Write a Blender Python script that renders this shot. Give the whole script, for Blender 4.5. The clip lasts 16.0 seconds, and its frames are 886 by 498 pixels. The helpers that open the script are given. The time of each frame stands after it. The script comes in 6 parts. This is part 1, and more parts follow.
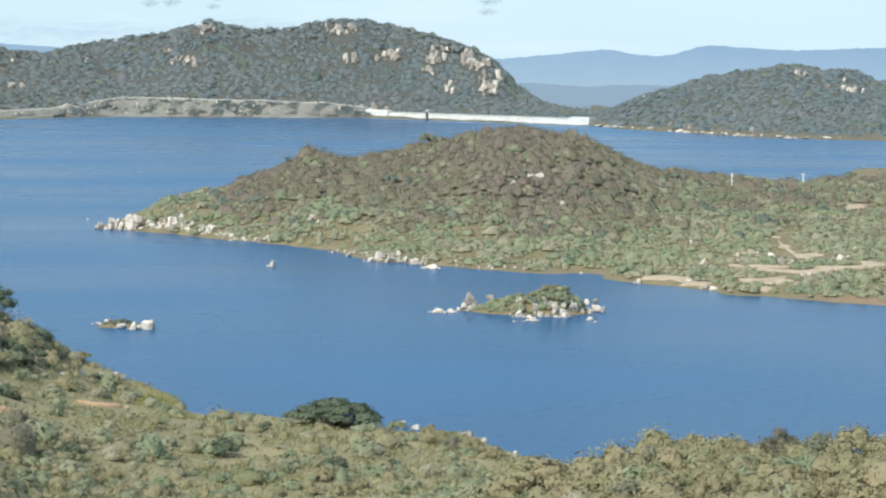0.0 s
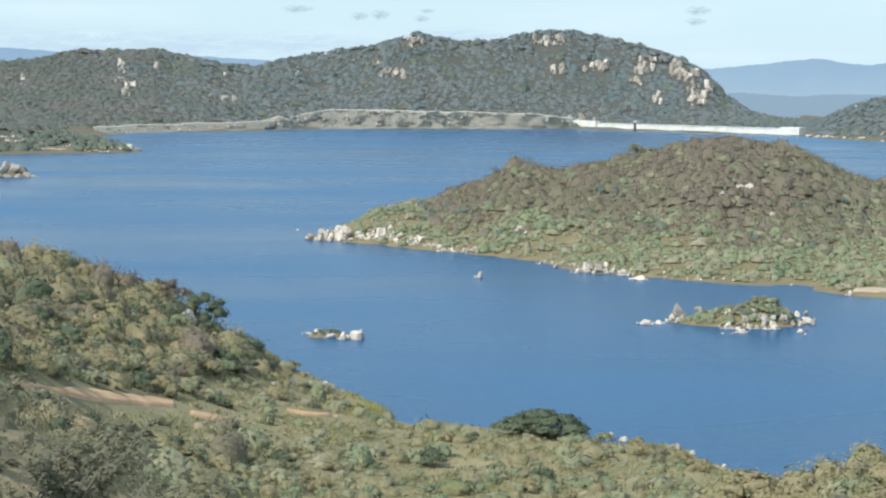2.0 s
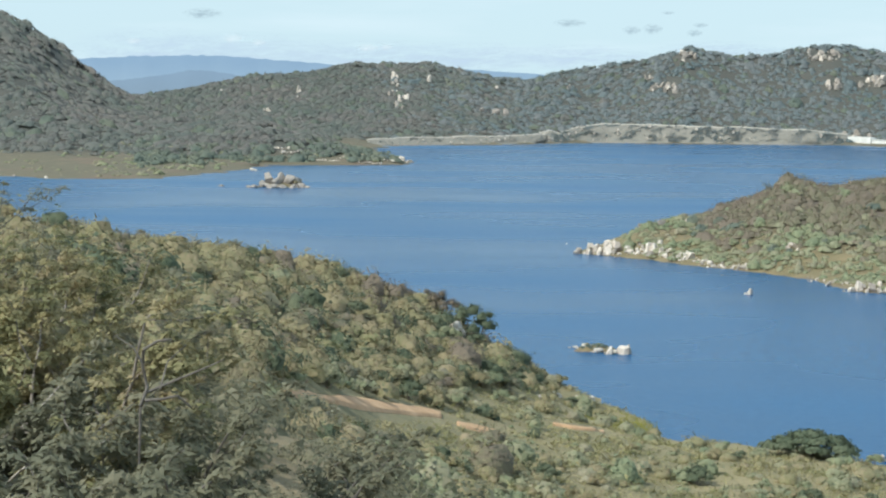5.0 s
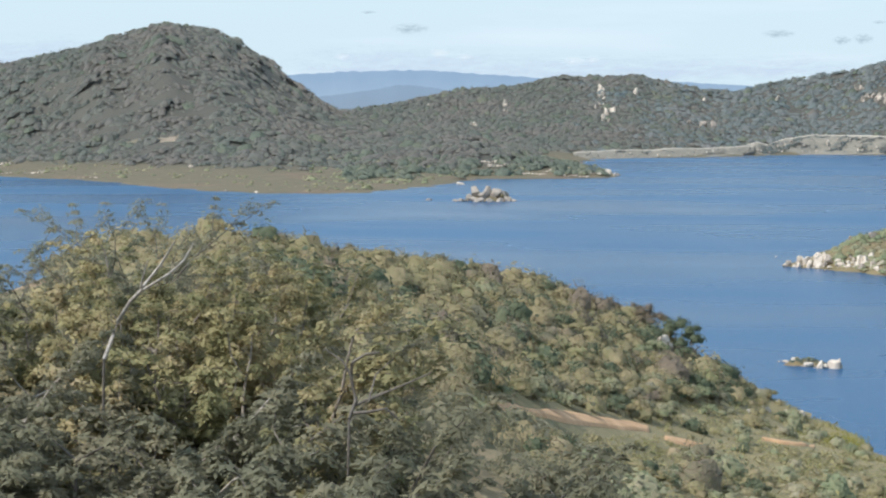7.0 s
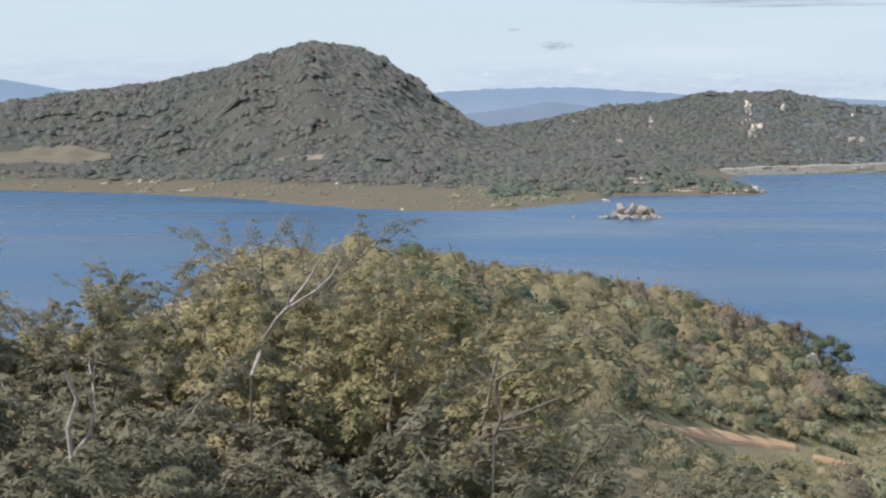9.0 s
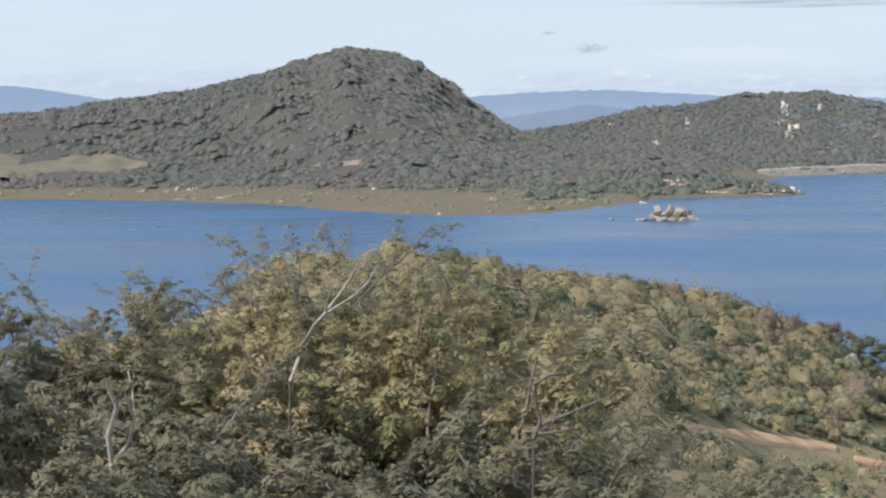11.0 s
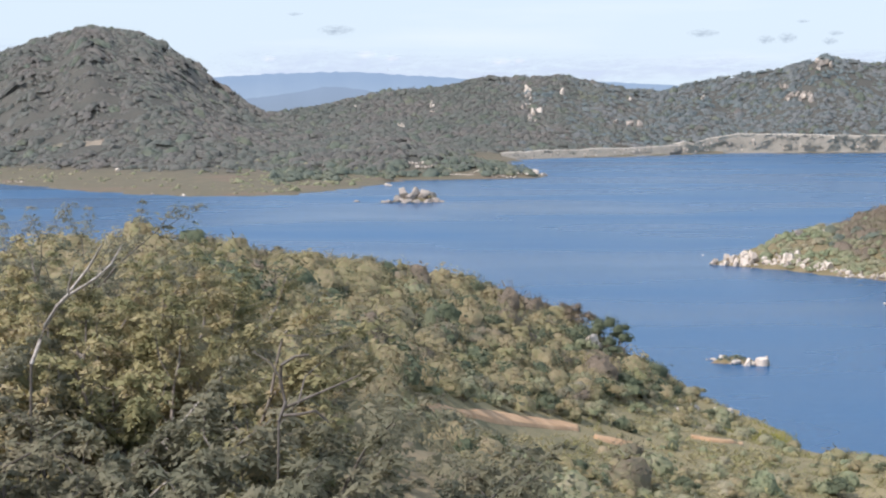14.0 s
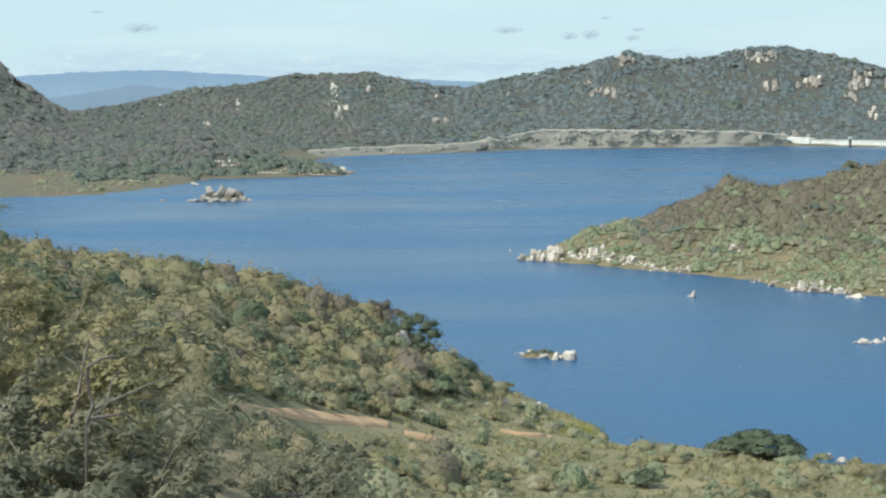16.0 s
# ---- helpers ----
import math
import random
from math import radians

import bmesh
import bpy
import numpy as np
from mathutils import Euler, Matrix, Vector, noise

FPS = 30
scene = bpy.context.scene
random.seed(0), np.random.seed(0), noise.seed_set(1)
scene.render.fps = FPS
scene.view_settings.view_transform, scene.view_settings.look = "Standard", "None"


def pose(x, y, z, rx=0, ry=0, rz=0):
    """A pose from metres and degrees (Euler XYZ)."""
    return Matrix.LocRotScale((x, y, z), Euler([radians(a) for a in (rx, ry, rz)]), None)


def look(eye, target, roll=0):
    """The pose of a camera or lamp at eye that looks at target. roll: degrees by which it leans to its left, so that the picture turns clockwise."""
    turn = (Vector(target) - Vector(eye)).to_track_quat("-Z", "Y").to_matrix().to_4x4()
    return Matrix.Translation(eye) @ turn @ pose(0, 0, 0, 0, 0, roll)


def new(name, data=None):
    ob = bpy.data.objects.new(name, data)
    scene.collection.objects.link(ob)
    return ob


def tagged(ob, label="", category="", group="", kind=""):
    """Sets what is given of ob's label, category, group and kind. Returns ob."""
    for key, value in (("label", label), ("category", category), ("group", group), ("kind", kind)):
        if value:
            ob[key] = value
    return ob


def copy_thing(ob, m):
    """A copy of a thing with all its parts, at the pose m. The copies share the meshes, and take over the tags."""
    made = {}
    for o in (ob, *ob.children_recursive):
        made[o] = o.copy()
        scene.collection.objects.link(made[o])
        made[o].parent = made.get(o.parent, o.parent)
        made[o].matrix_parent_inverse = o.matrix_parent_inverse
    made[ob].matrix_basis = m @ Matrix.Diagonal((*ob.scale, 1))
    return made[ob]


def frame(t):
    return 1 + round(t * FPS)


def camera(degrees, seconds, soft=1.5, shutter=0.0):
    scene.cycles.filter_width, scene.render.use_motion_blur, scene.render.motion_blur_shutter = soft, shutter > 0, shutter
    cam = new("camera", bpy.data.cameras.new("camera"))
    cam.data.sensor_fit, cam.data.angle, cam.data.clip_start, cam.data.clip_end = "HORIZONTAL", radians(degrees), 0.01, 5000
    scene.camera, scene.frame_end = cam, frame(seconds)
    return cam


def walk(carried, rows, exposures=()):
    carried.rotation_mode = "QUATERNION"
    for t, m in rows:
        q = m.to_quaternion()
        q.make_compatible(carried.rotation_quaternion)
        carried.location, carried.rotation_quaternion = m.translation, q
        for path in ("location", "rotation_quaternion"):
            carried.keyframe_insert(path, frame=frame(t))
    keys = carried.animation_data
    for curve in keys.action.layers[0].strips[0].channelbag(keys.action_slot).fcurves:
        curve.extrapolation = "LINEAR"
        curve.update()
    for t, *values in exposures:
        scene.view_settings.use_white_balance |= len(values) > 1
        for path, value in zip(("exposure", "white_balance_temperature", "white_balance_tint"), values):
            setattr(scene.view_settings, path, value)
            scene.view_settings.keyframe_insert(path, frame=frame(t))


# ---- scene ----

# ---- the camera: it stands at a lookout and pans over the reservoir ----
EYE_H = 60.0                       # eye above the water
cam = camera(23.47, 16.0, soft=2.2)
# seconds, bearing, tilt, lean in degrees
PAN = [
    (0.0, 11.50, -4.84, 0.68), (0.5, 9.88, -4.83, 0.60), (1.0, 8.71, -4.68, 0.54),
    (1.5, 7.29, -4.60, 0.26), (2.0, 5.91, -4.59, 0.30), (2.5, 4.89, -4.53, 0.45),
    (3.0, 4.17, -4.26, 0.70), (3.5, 2.79, -4.36, 0.81), (3.7, 2.20, -4.59, 0.77),
    (4.4, 0.15, -4.50, 0.75), (5.1, -1.55, -4.25, 0.62), (5.8, -3.14, -4.10, 0.48),
    (6.0, -3.65, -3.92, 0.33), (6.5, -5.25, -3.91, -0.12), (7.0, -6.89, -3.95, 0.11),
    (7.5, -7.91, -3.51, 0.16), (8.0, -8.32, -3.34, 0.29), (8.5, -9.51, -3.03, 0.11),
    (9.0, -10.80, -3.49, -0.13), (9.2, -11.34, -3.44, -0.22), (9.9, -12.35, -3.40, -0.45),
    (10.6, -12.20, -3.37, -0.70), (11.3, -11.41, -3.39, -0.83), (11.5, -11.13, -3.42, -0.85),
    (12.0, -9.78, -3.38, -0.66), (12.5, -8.90, -3.66, -0.32), (13.0, -7.45, -3.80, -0.37),
    (13.5, -6.32, -4.04, -0.36), (14.0, -4.96, -3.92, -0.28), (14.5, -3.43, -4.12, -0.56),
    (15.0, -2.20, -4.01, -0.61), (15.5, -0.95, -4.07, -0.68), (16.0, 0.20, -4.03, -0.62),
]


def heading(bearing, tilt):
    b, e = radians(bearing), radians(tilt)
    return Vector((math.sin(b) * math.cos(e), math.cos(b) * math.cos(e), math.sin(e)))


EYE = Vector((0, 0, EYE_H))
walk(cam, [(t, look(EYE, EYE + heading(b, e) * 100, r)) for t, b, e, r in PAN],
     [(0.0, 0.37, 6080, 4), (6.5, 0.28, 6140, 2), (7.4, 0.34, 6290, 14), (9.0, 0.17, 6360, 15), (12.5, 0.33, 6370, 18), (14.5, 0.39, 6200, 16), (14.9, 0.29, 6120, 1), (16.0, 0.25, 6130, 0)])

# ---- sky and sun ----
SUN_EL, SUN_BEARING = 46.0, -123.0
world = bpy.data.worlds.new("world")
scene.world = world
world.use_nodes = True
wn = world.node_tree
wn.nodes.clear()
sky = wn.nodes.new("ShaderNodeTexSky")
sky.sky_type, sky.sun_disc = "NISHITA", False
sky.sun_elevation, sky.sun_rotation = radians(SUN_EL), radians(SUN_BEARING)
sky.dust_density, sky.ozone_density, sky.altitude = 0.7, 1.5, 300
bg = wn.nodes.new("ShaderNodeBackground")
bg.inputs[1].default_value = 0.136
wout = wn.nodes.new("ShaderNodeOutputWorld")
# thin haze and streaks of cloud all round the horizon
coord = wn.nodes.new("ShaderNodeTexCoord")
split = wn.nodes.new("ShaderNodeSeparateXYZ")
wn.links.new(coord.outputs["Generated"], split.inputs[0])
low = wn.nodes.new("ShaderNodeMapRange")
low.interpolation_type = "SMOOTHSTEP"
for k, v in enumerate((0.0, 0.5, 0.92, 0.55)):
    low.inputs[k + 1].default_value = v
wn.links.new(split.outputs[2], low.inputs[0])
veil = wn.nodes.new("ShaderNodeMix")
veil.data_type = "RGBA"
veil.inputs[7].default_value = (4.0, 4.88, 5.40, 1)
wn.links.new(low.outputs[0], veil.inputs[0])
wn.links.new(sky.outputs[0], veil.inputs[6])
stretch = wn.nodes.new("ShaderNodeMapping")
stretch.inputs["Scale"].default_value = (7, 7, 60)
wn.links.new(coord.outputs["Generated"], stretch.inputs[0])
wisps = wn.nodes.new("ShaderNodeTexNoise")
wisps.inputs["Scale"].default_value, wisps.inputs["Detail"].default_value = 1.0, 6.0
wn.links.new(stretch.outputs[0], wisps.inputs["Vector"])
thin = wn.nodes.new("ShaderNodeMapRange")
for k, v in enumerate((0.5, 0.75, 0.0, 0.45)):
    thin.inputs[k + 1].default_value = v
wn.links.new(wisps.outputs["Fac"], thin.inputs[0])
streaks = wn.nodes.new("ShaderNodeMix")
streaks.data_type = "RGBA"
streaks.inputs[7].default_value = (5.1, 5.6, 6.0, 1)
wn.links.new(thin.outputs[0], streaks.inputs[0])
wn.links.new(veil.outputs[2], streaks.inputs[6])
wn.links.new(streaks.outputs[2], bg.inputs[0])
wn.links.new(bg.outputs[0], wout.inputs[0])
CLOUD_GLOW = 0.75

sun = new("sun", bpy.data.lights.new("sun", "SUN"))
sun.data.energy, sun.data.angle, sun.data.color = 3.5, radians(0.55), (1.0, 0.95, 0.86)
sun.matrix_world = look(heading(SUN_BEARING, SUN_EL) * 500, (0, 0, 0))


# ---- materials ----
class Nodes:
    """A small wrapper to write node trees in short lines."""

    def __init__(self, name):
        self.mat = bpy.data.materials.new(name)
        self.mat.use_nodes = True
        self.tree = self.mat.node_tree
        self.tree.nodes.clear()
        self.out = out = self.add("ShaderNodeOutputMaterial")
        self.bsdf = self.add("ShaderNodeBsdfPrincipled")
        self.link(self.bsdf.outputs[0], out.inputs[0])

    def add(self, kind):
        return self.tree.nodes.new(kind)

    def link(self, a, b):
        self.tree.links.new(a, b)

    def place(self):
        return self.add("ShaderNodeNewGeometry").outputs["Position"]

    def noise(self, scale, detail=4.0, rough=0.55, vec=None):
        n = self.add("ShaderNodeTexNoise")
        n.inputs["Scale"].default_value, n.inputs["Detail"].default_value, n.inputs["Roughness"].default_value = scale, detail, rough
        self.link(vec if vec is not None else self.place(), n.inputs["Vector"])
        return n.outputs["Fac"]

    def ramp(self, fac, stops):
        r = self.add("ShaderNodeValToRGB")
        while len(r.color_ramp.elements) < len(stops):
            r.color_ramp.elements.new(0.5)
        for el, (p, c) in zip(r.color_ramp.elements, stops):
            el.position, el.color = p, (*c, 1)
        self.link(fac, r.inputs[0])
        return r.outputs[0]

    def span(self, val, a, b, c=0.0, d=1.0):
        m = self.add("ShaderNodeMapRange")
        for i, v in enumerate((a, b, c, d)):
            m.inputs[i + 1].default_value = v
        self.link(val, m.inputs[0])
        return m.outputs[0]

    def mix(self, fac, a, b, mode="MIX"):
        m = self.add("ShaderNodeMix")
        m.data_type, m.blend_type = "RGBA", mode
        for sock, v in ((m.inputs[0], fac), (m.inputs[6], a), (m.inputs[7], b)):
            if isinstance(v, bpy.types.NodeSocket):
                self.link(v, sock)
            elif isinstance(v, tuple):
                sock.default_value = (*v, 1)
            else:
                sock.default_value = v
        return m.outputs[2]

    def math(self, op, a, b=0.0):
        m = self.add("ShaderNodeMath")
        m.operation = op
        for sock, v in zip(m.inputs, (a, b)):
            if isinstance(v, bpy.types.NodeSocket):
                self.link(v, sock)
            else:
                sock.default_value = v
        return m.outputs[0]

    def done(self, colour, rough=0.8, bump=None, strength=0.3, dist=0.1):
        if isinstance(colour, tuple):
            self.bsdf.inputs["Base Color"].default_value = (*colour, 1)
        else:
            self.link(colour, self.bsdf.inputs["Base Color"])
        self.bsdf.inputs["Roughness"].default_value = rough
        if bump is not None:
            b = self.add("ShaderNodeBump")
            b.inputs["Strength"].default_value, b.inputs["Distance"].default_value = strength, dist
            self.link(bump, b.inputs["Height"])
            self.link(b.outputs[0], self.bsdf.inputs["Normal"])
        return self.mat


def make_foliage(name, tones, patch=0.25, rough=0.8, through_light=0.42, grain=1.6, relief=0.0):
    """Leaves: tone by patches, by bush and by single leaf; some light passes through."""
    n = Nodes(name)
    big, small = n.noise(patch, 3.0), n.noise(grain, 3.0, 0.6)
    leaf = n.add("ShaderNodeNewGeometry").outputs["Random Per Island"]
    bush = n.add("ShaderNodeAttribute")
    bush.attribute_name = "tone"
    fac = n.math("ADD", n.span(big, 0.30, 0.70, 0.1, 0.9), n.span(leaf, 0.0, 1.0, -0.06, 0.06))
    fac = n.math("ADD", fac, n.span(small, 0.3, 0.7, -0.22, 0.22))
    fac = n.math("ADD", fac, n.math("MULTIPLY", bush.outputs["Fac"], 0.12))
    k = len(tones) - 1
    col = n.ramp(fac, [(i / k, c) for i, c in enumerate(tones)])
    n.bsdf.inputs["Specular IOR Level"].default_value = 0.15
    mat = n.done(col, rough, small if relief else None, relief, 0.6 / grain)
    thin, both = n.add("ShaderNodeBsdfTranslucent"), n.add("ShaderNodeMixShader")
    n.link(col, thin.inputs[0])
    both.inputs[0].default_value = through_light
    n.link(n.bsdf.outputs[0], both.inputs[1])
    n.link(thin.outputs[0], both.inputs[2])
    n.link(both.outputs[0], n.out.inputs[0])
    return mat


def make_ground(name):
    n = Nodes(name)
    pos = n.place()
    sep = n.add("ShaderNodeSeparateXYZ")
    n.link(pos, sep.inputs[0])
    big, mid, fine = n.noise(0.012, 5.0), n.noise(0.09, 5.0), n.noise(1.3, 4.0)
    grass = n.ramp(n.math("ADD", n.math("MULTIPLY", mid, 0.7), n.math("MULTIPLY", fine, 0.3)),
                   [(0.3, (0.175, 0.156, 0.080)), (0.48, (0.236, 0.200, 0.104)), (0.62, (0.300, 0.245, 0.134)), (0.8, (0.370, 0.290, 0.172))])
    soil = n.ramp(fine, [(0.3, (0.26, 0.17, 0.10)), (0.7, (0.40, 0.28, 0.17))])
    col = n.mix(n.span(big, 0.58, 0.66), grass, soil)
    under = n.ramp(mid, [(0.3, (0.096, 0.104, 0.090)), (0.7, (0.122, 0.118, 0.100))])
    dry = n.ramp(mid, [(0.3, (0.155, 0.142, 0.118)), (0.7, (0.195, 0.168, 0.145))])
    col = n.mix(n.math("MULTIPLY", n.span(sep.outputs[2], 6.0, 16.0, 0.0, 0.85), n.span(sep.outputs[1], 560.0, 620.0)), col, dry)
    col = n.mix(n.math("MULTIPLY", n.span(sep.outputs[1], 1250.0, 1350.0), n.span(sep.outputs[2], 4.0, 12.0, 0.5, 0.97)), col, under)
    beach = n.ramp(fine, [(0.3, (0.19, 0.155, 0.095)), (0.7, (0.30, 0.25, 0.17))])
    edge = n.math("ADD", sep.outputs[2], n.span(n.noise(0.05, 4.0), 0.3, 0.7, -0.7, 0.7))
    col = n.mix(n.span(edge, 0.15, -0.2), col, beach)
    # the far banks and islets bear darker grass than the dry field
    col = n.mix(n.span(sep.outputs[1], 455.0, 480.0), col, (0.80, 0.76, 0.74), "MULTIPLY")
    return n.done(col, 0.95, fine, 0.7, 0.5)


def make_water(name):
    n = Nodes(name)
    pos = n.place()
    ripples = n.noise(1.2, 4.0, 0.6)
    streak = n.add("ShaderNodeMapping")
    streak.inputs["Scale"].default_value = (0.004, 0.007, 1.0)
    n.link(pos, streak.inputs["Vector"])
    wind = n.noise(1.0, 2.5, 0.5, streak.outputs[0])
    fine = n.noise(0.4, 5.0, 0.7)
    f = n.math("ADD", n.math("MULTIPLY", wind, 0.6), n.math("MULTIPLY", fine, 0.4))
    col = n.ramp(f, [(0.36, (0.013, 0.067, 0.158)), (0.50, (0.021, 0.088, 0.194)), (0.64, (0.037, 0.122, 0.248))])
    n.bsdf.inputs["IOR"].default_value = 1.33
    n.bsdf.inputs["Specular IOR Level"].default_value = 0.1
    mat = n.done(col, 0.2, ripples, 0.45, 0.1)
    n.link(n.span(wind, 0.3, 0.75, 0.2, 0.36), n.bsdf.inputs["Roughness"])
    return mat


def make_rock(name, tones):
    n = Nodes(name)
    big, fine = n.noise(0.5, 5.0), n.noise(4.0, 6.0, 0.65)
    stain = n.noise(1.1, 5.0, 0.6)
    col = n.ramp(n.math("ADD", n.math("MULTIPLY", big, 0.6), n.math("MULTIPLY", fine, 0.4)),
                 [(0.3, tones[0]), (0.5, tones[1]), (0.7, tones[2])])
    col = n.mix(n.span(stain, 0.55, 0.72, 0.0, 0.7), col, (0.16, 0.12, 0.09))
    return n.done(col, 0.9, fine, 0.8, 0.25)


def make_plain(name, a, b, scale, rough=0.8, bump=0.2):
    n = Nodes(name)
    f = n.noise(scale, 5.0)
    return n.done(n.ramp(f, [(0.3, a), (0.7, b)]), rough, f, bump, 0.1)


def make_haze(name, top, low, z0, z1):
    """Far ranges: a plain distance that glows; the air's haze is painted into its colour."""
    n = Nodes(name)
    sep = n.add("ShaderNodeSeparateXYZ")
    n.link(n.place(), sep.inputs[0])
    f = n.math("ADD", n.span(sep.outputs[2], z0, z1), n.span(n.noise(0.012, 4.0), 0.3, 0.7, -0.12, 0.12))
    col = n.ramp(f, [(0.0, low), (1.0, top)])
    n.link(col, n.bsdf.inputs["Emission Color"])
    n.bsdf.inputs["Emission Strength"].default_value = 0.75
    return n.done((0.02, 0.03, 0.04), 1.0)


M_GROUND = make_ground("ground")
M_WATER = make_water("water")
M_ROCK = make_rock("granite", [(0.24, 0.205, 0.17), (0.36, 0.31, 0.265), (0.50, 0.44, 0.385)])
# both hill tones are pale and blue-grey: distance haze put into the colour
M_FARHAZED = make_foliage("hill_scrub", [(0.201, 0.247, 0.252), (0.227, 0.262, 0.260), (0.255, 0.272, 0.267), (0.279, 0.282, 0.275)], 0.01, through_light=0.42, grain=0.08, relief=0.2)
M_FARDRYHAZED = make_foliage("hazed_dry_scrub", [(0.190, 0.209, 0.186), (0.216, 0.226, 0.198), (0.241, 0.233, 0.211), (0.266, 0.243, 0.218)], 0.01, through_light=0.42, grain=0.08, relief=0.2)
M_DARKGREEN = make_foliage("dark_scrub", [(0.147, 0.180, 0.153), (0.184, 0.207, 0.160), (0.229, 0.235, 0.175)], 0.05, through_light=0.3, grain=0.8, relief=0.7)
M_THICKET = make_foliage("thicket_leaves", [(0.112, 0.138, 0.088), (0.142, 0.166, 0.104), (0.185, 0.200, 0.126)], 0.3, through_light=0.25, grain=1.8, relief=0.8)
M_GREY = make_foliage("leafless_scrub", [(0.268, 0.221, 0.171), (0.300, 0.246, 0.187), (0.261, 0.247, 0.160), (0.326, 0.270, 0.209)], 0.02, through_light=0.35, grain=0.9, relief=0.8)
M_GREEN = make_foliage("green_scrub", [(0.235, 0.274, 0.169), (0.291, 0.312, 0.185), (0.352, 0.333, 0.215), (0.414, 0.362, 0.260)], 0.06, through_light=0.25, grain=1.6, relief=0.9)
M_GRASS = make_foliage("dry_grass_blades", [(0.311, 0.311, 0.142), (0.427, 0.389, 0.201), (0.543, 0.465, 0.285)], 0.08, through_light=0.35)
M_NEAR = make_foliage("near_scrub", [(0.273, 0.281, 0.145), (0.356, 0.324, 0.181), (0.423, 0.343, 0.218), (0.325, 0.310, 0.166), (0.396, 0.336, 0.202), (0.455, 0.366, 0.244)], 0.06, through_light=0.35, grain=2.2, relief=0.9)
M_LEAF = make_foliage("tree_leaves", [(0.219, 0.220, 0.114), (0.310, 0.291, 0.151), (0.405, 0.348, 0.188), (0.465, 0.377, 0.235)], 0.3, through_light=0.34)
# darker, greyer leaves; the tone also stands for shade low in the crowns
M_DARKSHADELEAF = make_foliage("dark_shaded_leaves", [(0.189, 0.191, 0.131), (0.259, 0.246, 0.165), (0.331, 0.296, 0.203)], 0.3)
M_GREYLEAF = make_foliage("grey_leaves", [(0.218, 0.232, 0.164), (0.288, 0.279, 0.198), (0.356, 0.319, 0.235)], 0.3)
M_TWIG = make_plain("dead_twigs", (0.10, 0.085, 0.07), (0.20, 0.17, 0.145), 5.0)
M_PALEBARK = make_plain("pale_bark", (0.24, 0.21, 0.18), (0.50, 0.45, 0.40), 7.0)
M_BARK = make_plain("bark", (0.16, 0.13, 0.11), (0.34, 0.29, 0.25), 6.0)
M_CONCRETE = make_plain("concrete", (0.62, 0.60, 0.56), (0.80, 0.78, 0.74), 0.15)


# ---- the lie of the land ----
def at(b, d):
    return (d * math.sin(radians(b)), d * math.cos(radians(b)))


# shorelines, as bearing and range from the lookout
NEAR = [(70, 600), (45, 360), (30, 340), (22, 335), (17, 312), (15.6, 317), (13.9, 326), (12.9, 341), (10.7, 351), (7.3, 363), (5.4, 363), (4.4, 372),
        (2.9, 411), (2.0, 428), (0.95, 446), (0.6, 475), (-0.6, 515), (-4, 545), (-8, 530), (-13, 470), (-20, 420), (-30, 420), (-60, 700), (-120, 4900), (180, 4900), (120, 4900)]
PENINSULA = [(2.2, 790), (4.2, 771), (6.3, 732), (8.1, 711), (9.9, 657), (12.7, 636), (15.4, 628), (16.0, 612), (19.0, 584), (20.8, 571), (23.3, 562), (40, 520), (70, 700),
             (70, 1500), (40, 1500), (24, 1400), (22.5, 1365), (22, 1200), (20, 1010), (17, 990), (13, 1010), (9, 1000), (6, 950), (3.4, 860)]
FAR = [(-60, 1500), (-40, 1900), (-22.5, 1867), (-19, 1754), (-16.6, 1652), (-14.2, 1481), (-12.1, 1402), (-9.6, 1390), (-7.4, 1500), (-6, 1660), (-4, 1680), (-2.3, 1690),
       (-2.1, 1730), (-3.2, 2000), (-3.0, 2250), (0.8, 2400), (2.7, 2500), (6.5, 2520), (9.4, 2560), (15.5, 2310), (15.9, 2240), (18.3, 2066), (21, 1960), (23.2, 1950), (40, 1900),
       (70, 1500), (70, 4990), (30, 4990), (0, 4990), (-30, 4990), (-60, 4990)]

# crests: bearing, range, height
HEADLAND = [(-26, 80, 46), (-18, 88, 46.5), (-16.5, 170, 42), (-13.5, 310, 36), (-9, 380, 28), (-6.6, 410, 22.5), (-3.6, 440, 13), (-0.9, 452, 8), (0, 458, 3)]
RIGHT_SPUR = [(45, 150, 27), (26, 190, 22.6), (20, 200, 20.4), (15.5, 210, 13.5)]
PEN_HILL = [(2.3, 805, 1), (3.2, 812, 2.5), (3.6, 815, 5), (3.9, 818, 8), (4.5, 822, 9), (5.2, 835, 9), (5.7, 840, 9.5), (7, 850, 15.5), (7.8, 850, 22), (9, 850, 18.5), (11, 850, 25), (12.2, 850, 29.5), (13.7, 850, 32), (15.3, 850, 28), (16.7, 860, 16.5), (19.1, 890, 11), (21, 920, 8.5), (24, 1000, 13), (40, 1000, 20)]
LEFT_HILL = [(-40, 2350, 68), (-22.5, 2300, 72), (-20.7, 2300, 83), (-18.5, 2300, 94), (-16.6, 2300, 110), (-15.1, 2300, 128), (-14.4, 2300, 137), (-13.6, 2300, 134), (-12.8, 2300, 130), (-11.8, 2300, 115), (-10.5, 2300, 88), (-9, 2250, 59), (-8.2, 2220, 47), (-7, 2150, 38), (-5, 2000, 28), (-3.3, 1880, 17), (-2.4, 1800, 6)]
